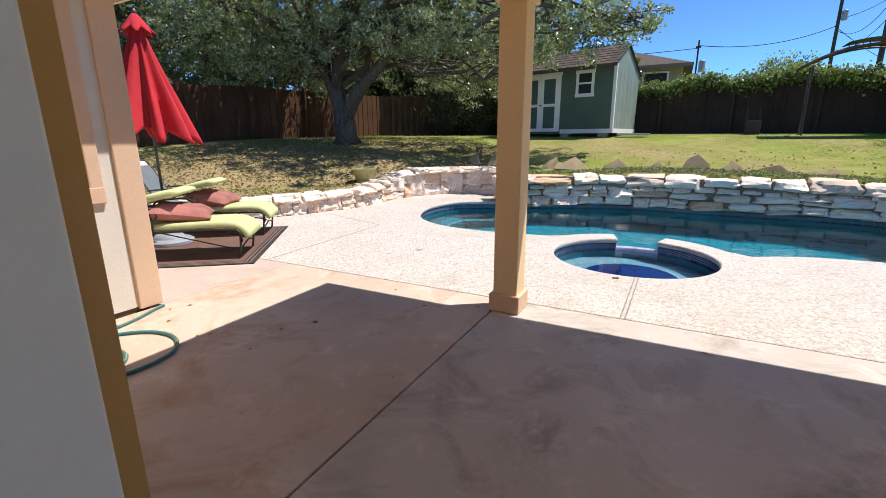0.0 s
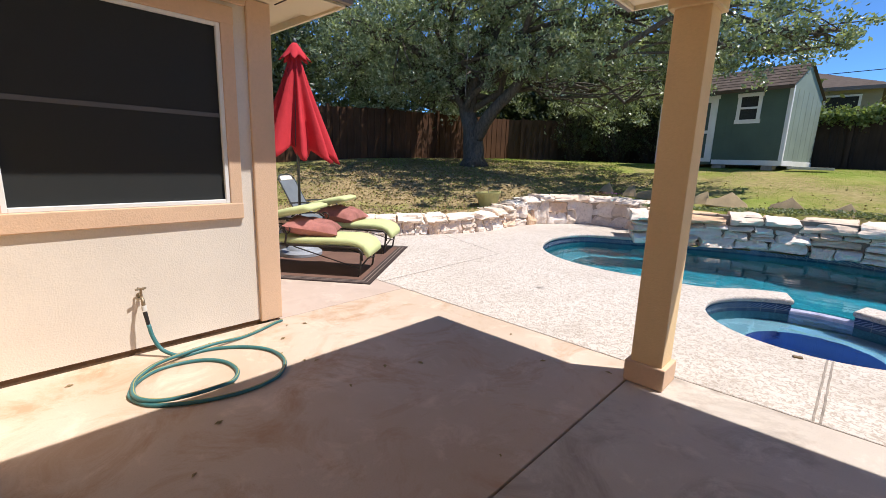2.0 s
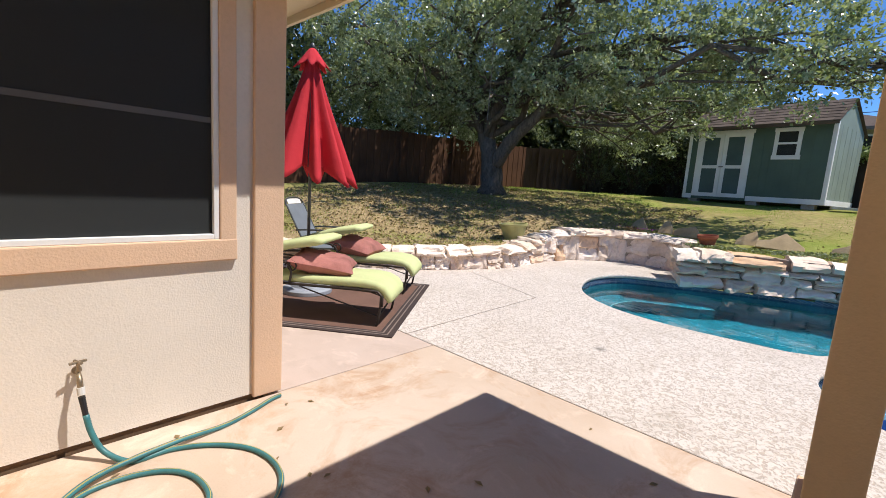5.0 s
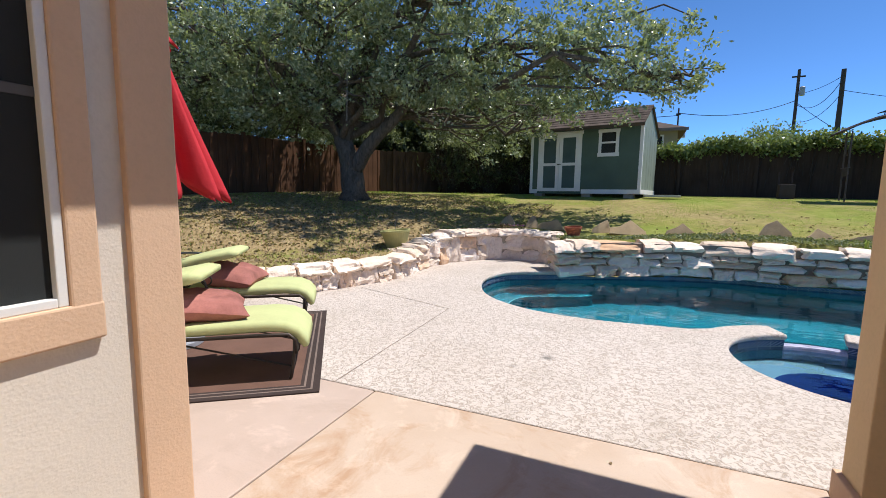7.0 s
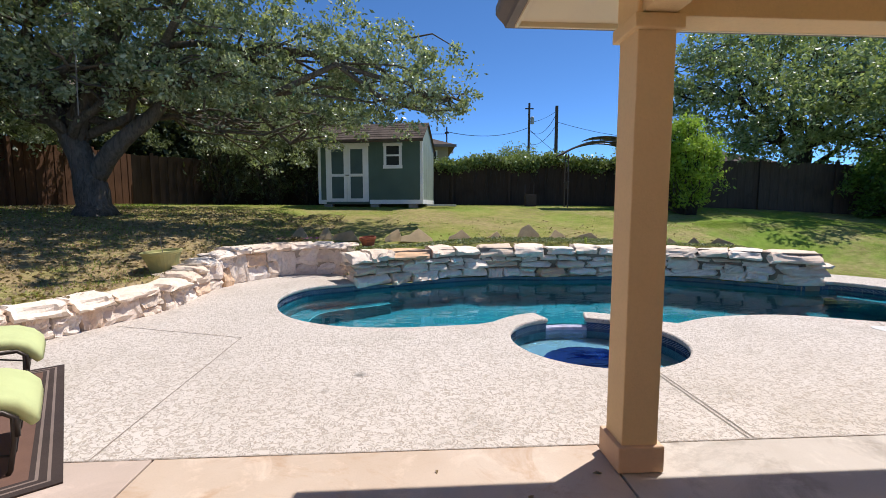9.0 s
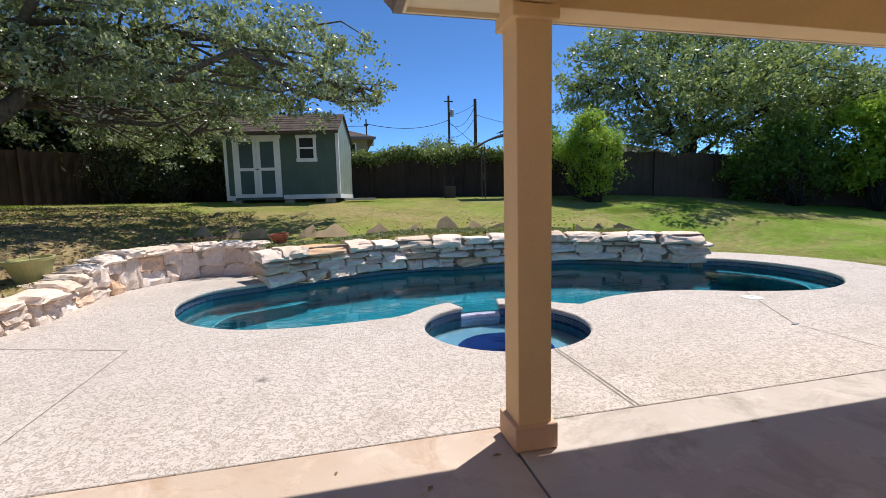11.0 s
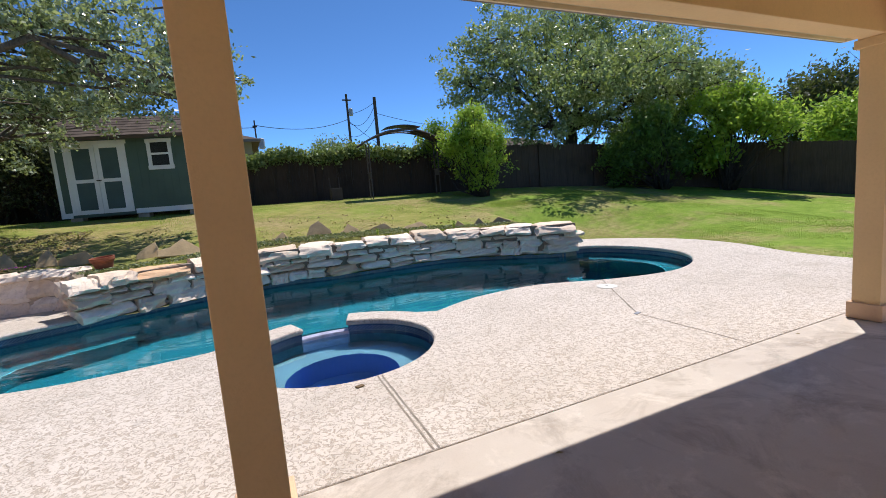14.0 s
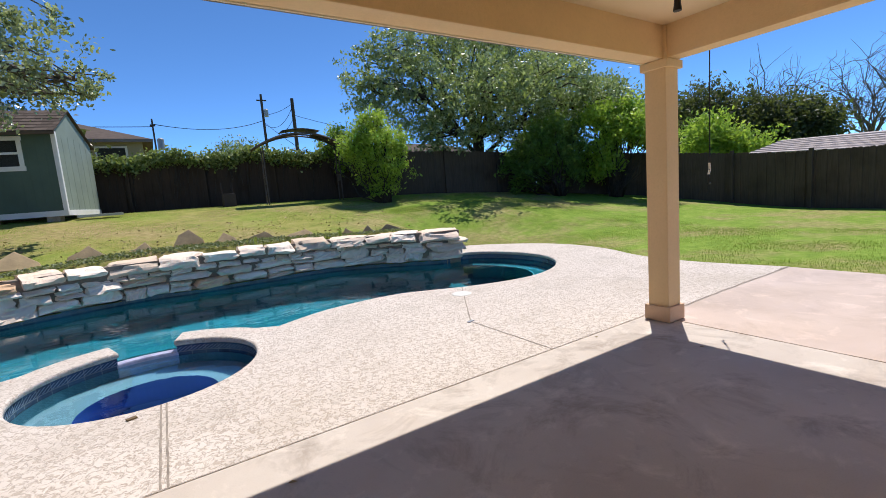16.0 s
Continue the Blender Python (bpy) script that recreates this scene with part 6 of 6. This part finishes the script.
# ---- garden arch ----
def build_arch():
    z0 = gh(4.4, 17.0)
    ob = thing("garden_arch", "dark metal garden arch with slatted curved roof", "arch", pose(3.2, 17.0, z0 - 0.02, 0, 0, -2))
    W, H = 2.6, 1.95
    for x in (0.0, W):
        for y in (-0.18, 0.22):
            part("post", G().tube([(x, y, 0), (x, y, H)], 0.022, 8), "arch_metal", ob)
        for z in (0.95, 1.8):
            part("side_rung", G().tube([(x, -0.30, z), (x, 0.34, z)], 0.014, 6), "arch_metal", ob)
        part("side_plate", G().box(x - 0.01, x + 0.01, -0.17, 0.21, 0.72, 0.95), "arch_metal", ob)
        sc = [(x + 0.0, 0.02 + 0.10 * math.cos(a), 1.45 + 0.16 * math.sin(a)) for a in np.linspace(0, 2 * math.pi, 18)]
        part("side_scroll", G().tube(sc, 0.008, 5), "arch_metal", ob)
    def zz(x):
        u = (x - W / 2) / (W / 2 + 0.3)
        return H - 0.06 + 0.50 * (1 - u * u)

    def panel(name, x0, x1, lift, k=12):
        """A thin curved roof sheet."""
        g = G()
        for i in range(k + 1):
            x = x0 + (x1 - x0) * i / k
            z = zz(x) + lift
            g.v += [(x, -0.36, z), (x, 0.40, z), (x, 0.40, z + 0.02), (x, -0.36, z + 0.02)]
        for i in range(k):
            for j in range(4):
                a, b = 4 * i + j, 4 * i + (j + 1) % 4
                g.f.append((a, b, b + 4, a + 4))
        g.f += [(3, 2, 1, 0), tuple(4 * k + j for j in range(4))]
        part(name, g, "arch_metal", ob)
    xs = np.linspace(-0.3, W + 0.3, 24)
    for y in (-0.36, 0.0, 0.40):
        part("arch_rail", G().tube([(x, y, zz(x)) for x in xs], 0.026, 8), "arch_metal", ob, smooth=True)
    panel("roof_panel", -0.3, 0.85, 0.022)
    panel("roof_panel", W - 0.85, W + 0.3, 0.022)
    panel("roof_cap", 0.66, W - 0.66, 0.15)
    for x in (0.8, 1.1, W - 1.1, W - 0.8):
        for y in (-0.3, 0.34):
            part("riser", G().tube([(x, y, zz(x)), (x, y, zz(x) + 0.155)], 0.012, 6), "arch_metal", ob)
    for x in xs[2:-2:3]:
        part("purlin", G().tube([(x, -0.36, zz(x)), (x, 0.40, zz(x))], 0.012, 6), "arch_metal", ob)


build_arch()
crate = tagged(part("garden_stool", G().box(-0.2, 0.2, -0.15, 0.15, 0.0, 0.45).box(-0.2, -0.16, 0.11, 0.15, 0.45, 0.85).box(0.14, 0.18, 0.11, 0.15, 0.45, 0.85), "pole_wood", bevel=0.01), "dark weathered garden chair by the fence", "chair")
crate.matrix_world = pose(2.1, 17.9, gh(2.1, 17.9) - 0.01)


# ---- neighbours ----
def build_house_far(name, label, x0, x1, y0, y1, z0, wall_h, ridge, wall_mat, roof_mat, windows):
    ob = thing(name, label, "house")
    part("wall", G().box(x0, x1, y0, y1, z0, z0 + wall_h), wall_mat, ob)
    e, zt = 0.5, z0 + wall_h
    ym, r = (y0 + y1) / 2, (y1 - y0) / 2
    g = G().add([(x0 - e, y0 - e, zt - 0.05), (x1 + e, y0 - e, zt - 0.05), (x1 + e, y1 + e, zt - 0.05), (x0 - e, y1 + e, zt - 0.05), (x0 + r, ym, zt + ridge), (x1 - r, ym, zt + ridge)],
                [(0, 1, 5, 4), (1, 2, 5), (2, 3, 4, 5), (3, 0, 4), (3, 2, 1, 0)])
    part("roof", g, roof_mat, ob)
    part("fascia", G().box(x0 - e, x1 + e, y0 - e - 0.02, y0 - e + 0.02, zt - 0.2, zt - 0.03), "gutter", ob)
    for a, b, c, d in windows:
        w = part("window", G().box(a, b, y0 - 0.05, y0 + 0.02, c, d), "white", ob)
        part("pane", G().box(a + 0.1, b - 0.1, y0 - 0.07, y0 - 0.04, c + 0.1, d - 0.1), "glass", w)
    return ob


build_house_far("neighbour_house", "tan house with a brown hip roof behind the fence", -12.0, -0.2, 30.0, 39.0, 1.5, 4.0, 1.9, "house_wall", "shingle", [(-2.3, -0.9, 4.0, 5.15)])
build_house_far("neighbour_bungalow", "house with a brown roof half hidden by trees", 14.0, 24.0, 29.0, 36.0, 1.0, 2.9, 1.6, "house_wall", "shingle", [])
build_house_far("neighbour_garage", "low house with a brown roof behind the oak", -22.0, -12.0, 30.0, 38.0, 1.5, 2.8, 1.5, "house_wall", "shingle", [])


def build_pale_roof():
    ob = thing("neighbour_shed", "low outbuilding with a pale shingled roof beyond the fence", "shed")
    part("wall", G().box(19.4, 22.5, 5.0, 8.7, -0.2, 1.75), "house_wall", ob)
    roof = part("roof", G().add([(19.0, 4.8, 1.72), (19.0, 8.9, 1.95), (20.8, 8.4, 2.4), (20.8, 4.9, 2.3), (22.8, 8.9, 1.9), (22.8, 4.8, 1.7)], [(0, 3, 2, 1), (3, 5, 4, 2), (0, 5, 3), (1, 2, 4)]), "shingle_pale", ob)
    for k in range(7):
        t = k / 7
        part("course", G().tube([(19.0 + 1.8 * t, 4.8 + 0.1 * t, 1.735 + 0.58 * t), (19.0 + 1.8 * t, 8.9 - 0.5 * t, 1.965 + 0.45 * t)], 0.018, 4), "shingle_pale", roof)


build_pale_roof()


def build_utility_pole(x, y, top, cross, r=0.16):
    ob = thing("utility_pole", "dark wooden utility pole with cables, far off", "pole", group="utility poles")
    part("shaft", G().tube([(x, y, 0.5), (x, y, top)], [r * 1.15, r * 0.85], 8), "pole_wood", ob)
    for z, w in cross:
        part("crossarm", G().box(x - w, x + w, y - 0.06, y + 0.06, z - 0.07, z + 0.07), "pole_wood", ob)
    if cross:
        part("transformer", G().lathe([(0.22, cross[0][0] - 1.9), (0.24, cross[0][0] - 1.85), (0.24, cross[0][0] - 1.1), (0.15, cross[0][0] - 1.0)], 12, (x + 0.38, y - 0.1)), "base_grey", ob)


build_utility_pole(12.1, 57.3, 14.6, ((13.9, 0.55),))
build_utility_pole(15.93, 58.2, 14.5, (), 0.24)
build_utility_pole(0.61, 42.8, 8.9, ((8.4, 0.18),), 0.07)


def cable(a, b, sag, r=0.03):
    a, b = Vector(a), Vector(b)
    pts = [a.lerp(b, t) - Vector((0, 0, sag * 4 * t * (1 - t))) for t in np.linspace(0, 1, 24)]
    return tagged(part("power_cable", G().tube(pts, r, 4), "wire"), "thin black cable between utility poles", "cable", "power cables")


cable((0.61, 42.8, 8.5), (12.1, 57.3, 11.6), 0.7, 0.035)
cable((12.1, 57.3, 12.2), (15.93, 58.2, 13.9), 0.3)
cable((12.1, 57.3, 11.2), (15.93, 58.2, 13.6), 1.3)
cable((12.1, 57.3, 11.4), (15.93, 58.2, 8.6), 0.1)
cable((12.1, 57.3, 9.5), (15.93, 58.2, 12.2), 0.9)
cable((15.93, 58.2, 12.5), (40, 66, 12.0), 1.0)
cable((0.61, 42.8, 8.3), (-30, 40, 9), 0.5)


# ---- small hanging things ----
cord = thing("hanging_cord", "thin dark cord with a small pale hook below the eave", "cord")
part("line", G().tube([(4.2, 3.03, 2.57), (4.2, 3.03, 1.55), (4.19, 3.03, 1.28)], 0.005, 6), "black", cord)
part("hook", G().tube([(4.19, 3.03, 1.46), (4.2, 3.03, 1.40), (4.18, 3.03, 1.36)], 0.010, 6), "lid", cord)
part("ring", G().tube([(4.17, 3.03, 1.275), (4.215, 3.03, 1.275)], 0.007, 6), "black", cord)
pull = thing("pull_cord", "dark pull cord with a tassel under the ceiling", "cord")
part("line", G().tube([(1.82, 2.0, 2.675), (1.82, 2.0, 2.12)], 0.004, 6), "black", pull)
part("tassel", G().lathe([(0.006, 2.13), (0.010, 2.11), (0.017, 2.045), (0.0, 2.043)], 10, (1.82, 2.0), False), "black", pull)
rope = tagged(part("tree_rope", G().tube([(-9.15, 10.6, 5.9), (-9.13, 10.6, 4.5), (-9.16, 10.6, 3.3)], 0.012, 5), "twig"), "thin pale rope hanging from the oak", "rope")


# ---- scattered leaves, twigs and grass ----
def litter(name, label, n, x0, x1, y0, y1, size, mat="dead_leaf"):
    x, y = rng.uniform(x0, x1, n), rng.uniform(y0, y1, n)
    keep = ~inside(FOOTPRINT, x, y)
    x, y = x[keep], y[keep]
    c = np.stack([x, y, ground_height(x, y) + 0.015], -1)
    return tagged(leaf_mesh(name, c, size, mat, None, rng, flat=0.85, slim=0.6), label, "leaf litter", kind="stuff")


def grass_field(name, label, n, x0, x1, y0, y1, h, mat):
    x, y = rng.uniform(x0, x1, n), rng.uniform(y0, y1, n)
    keep = ~inside(FOOTPRINT, x, y)
    x, y = x[keep], y[keep]
    clump = np.array([noise.noise(Vector((a * 0.8, b * 0.8, 2.0))) for a, b in zip(x, y)])
    keep = clump > rng.uniform(-0.35, 0.4, len(x))
    x, y = x[keep], y[keep]
    z = ground_height(x, y)
    m = len(x)
    a, b = rng.uniform(0, 2 * math.pi, m), rng.normal(size=(m, 2)) * h * 0.5
    hh = h * rng.uniform(0.5, 1.4, m)
    w = 0.004 + 0.004 * rng.random(m)
    v = np.zeros((m, 3, 3))
    v[:, 0] = np.stack([x - w * np.cos(a), y - w * np.sin(a), z - 0.01], -1)
    v[:, 1] = np.stack([x + w * np.cos(a), y + w * np.sin(a), z - 0.01], -1)
    v[:, 2] = np.stack([x + b[:, 0], y + b[:, 1], z + hh], -1)
    me = bpy.data.meshes.new(name)
    me.vertices.add(3 * m)
    me.vertices.foreach_set("co", v.astype(np.float32).ravel())
    me.loops.add(3 * m)
    me.loops.foreach_set("vertex_index", np.arange(3 * m, dtype=np.int32))
    me.polygons.add(m)
    me.polygons.foreach_set("loop_start", np.arange(0, 3 * m, 3, dtype=np.int32))
    me.update(calc_edges=True)
    me.materials.append(M[mat])
    return tagged(new(name, me), label, "grass", kind="stuff")


grass_field("grass", "short mown green grass blades", 130000, 5.0, 12.0, 1.0, 14.0, 0.022, "grass_blade")
grass_field("grass", "short mown green grass blades", 110000, -7.0, 9.0, 10.5, 19.0, 0.018, "grass_blade")
grass_field("grass", "thin patchy grass blades under the oak", 30000, -13.0, -5.5, 4.5, 18.0, 0.05, "grass_blade")
def ground_cover():
    """A strip of low grey-green plants between the pool wall and the edging rocks."""
    pts = []
    for a in np.arange(0.4, length(POOL_WALL) - 0.2, 0.05):
        p, d = along(POOL_WALL, a)
        o = rng.uniform(0.28, 0.72, 32)
        pts.append(np.stack([p.x + d.y * o + rng.normal(size=32) * 0.03, p.y - d.x * o], -1))
    xy = np.concatenate(pts)
    pts = np.column_stack([xy, ground_height(xy[:, 0], xy[:, 1]) + rng.uniform(0.01, 0.05, len(xy))])
    tagged(leaf_mesh("ground_cover", pts, 0.055, "sage_leaf", None, rng, flat=0.5, slim=0.6), "low grey-green ground cover behind the stone wall", "ground cover", kind="stuff")


ground_cover()
litter("leaf_litter", "dry brown oak leaves scattered on the ground", 15000, -13, -4.5, 5, 15, 0.06)
litter("leaf_litter", "dry brown leaves scattered on the lawn", 500, -5, 6, 10.8, 14, 0.06)


def on_patio():
    x, y = rng.uniform(-3.8, 3.8), rng.uniform(0.4, 3.45)
    return (x, y, 0.006)


for k in range(26):
    x, y, _ = on_patio()
    if k < 15:
        x, y = rng.uniform(-3.7, -2.2), rng.uniform(0.5, 2.4)
    s = rng.uniform(0.012, 0.03)
    ob = tagged(part("dry_leaf", G().add([(-s, 0, 0.002), (0, -s * 0.5, 0.006), (s, 0, 0.003), (0, s * 0.5, 0.008), (0, 0, 0.0015)], [(0, 1, 4), (1, 2, 4), (2, 3, 4), (3, 0, 4)]), "dead_leaf"), "small dry brown leaf lying on the patio", "leaf", "fallen leaves on the patio")
    ob.matrix_world = pose(x, y, 0.001, 0, 0, rng.uniform(0, 360))


stacked_wall()
rubble_wall()
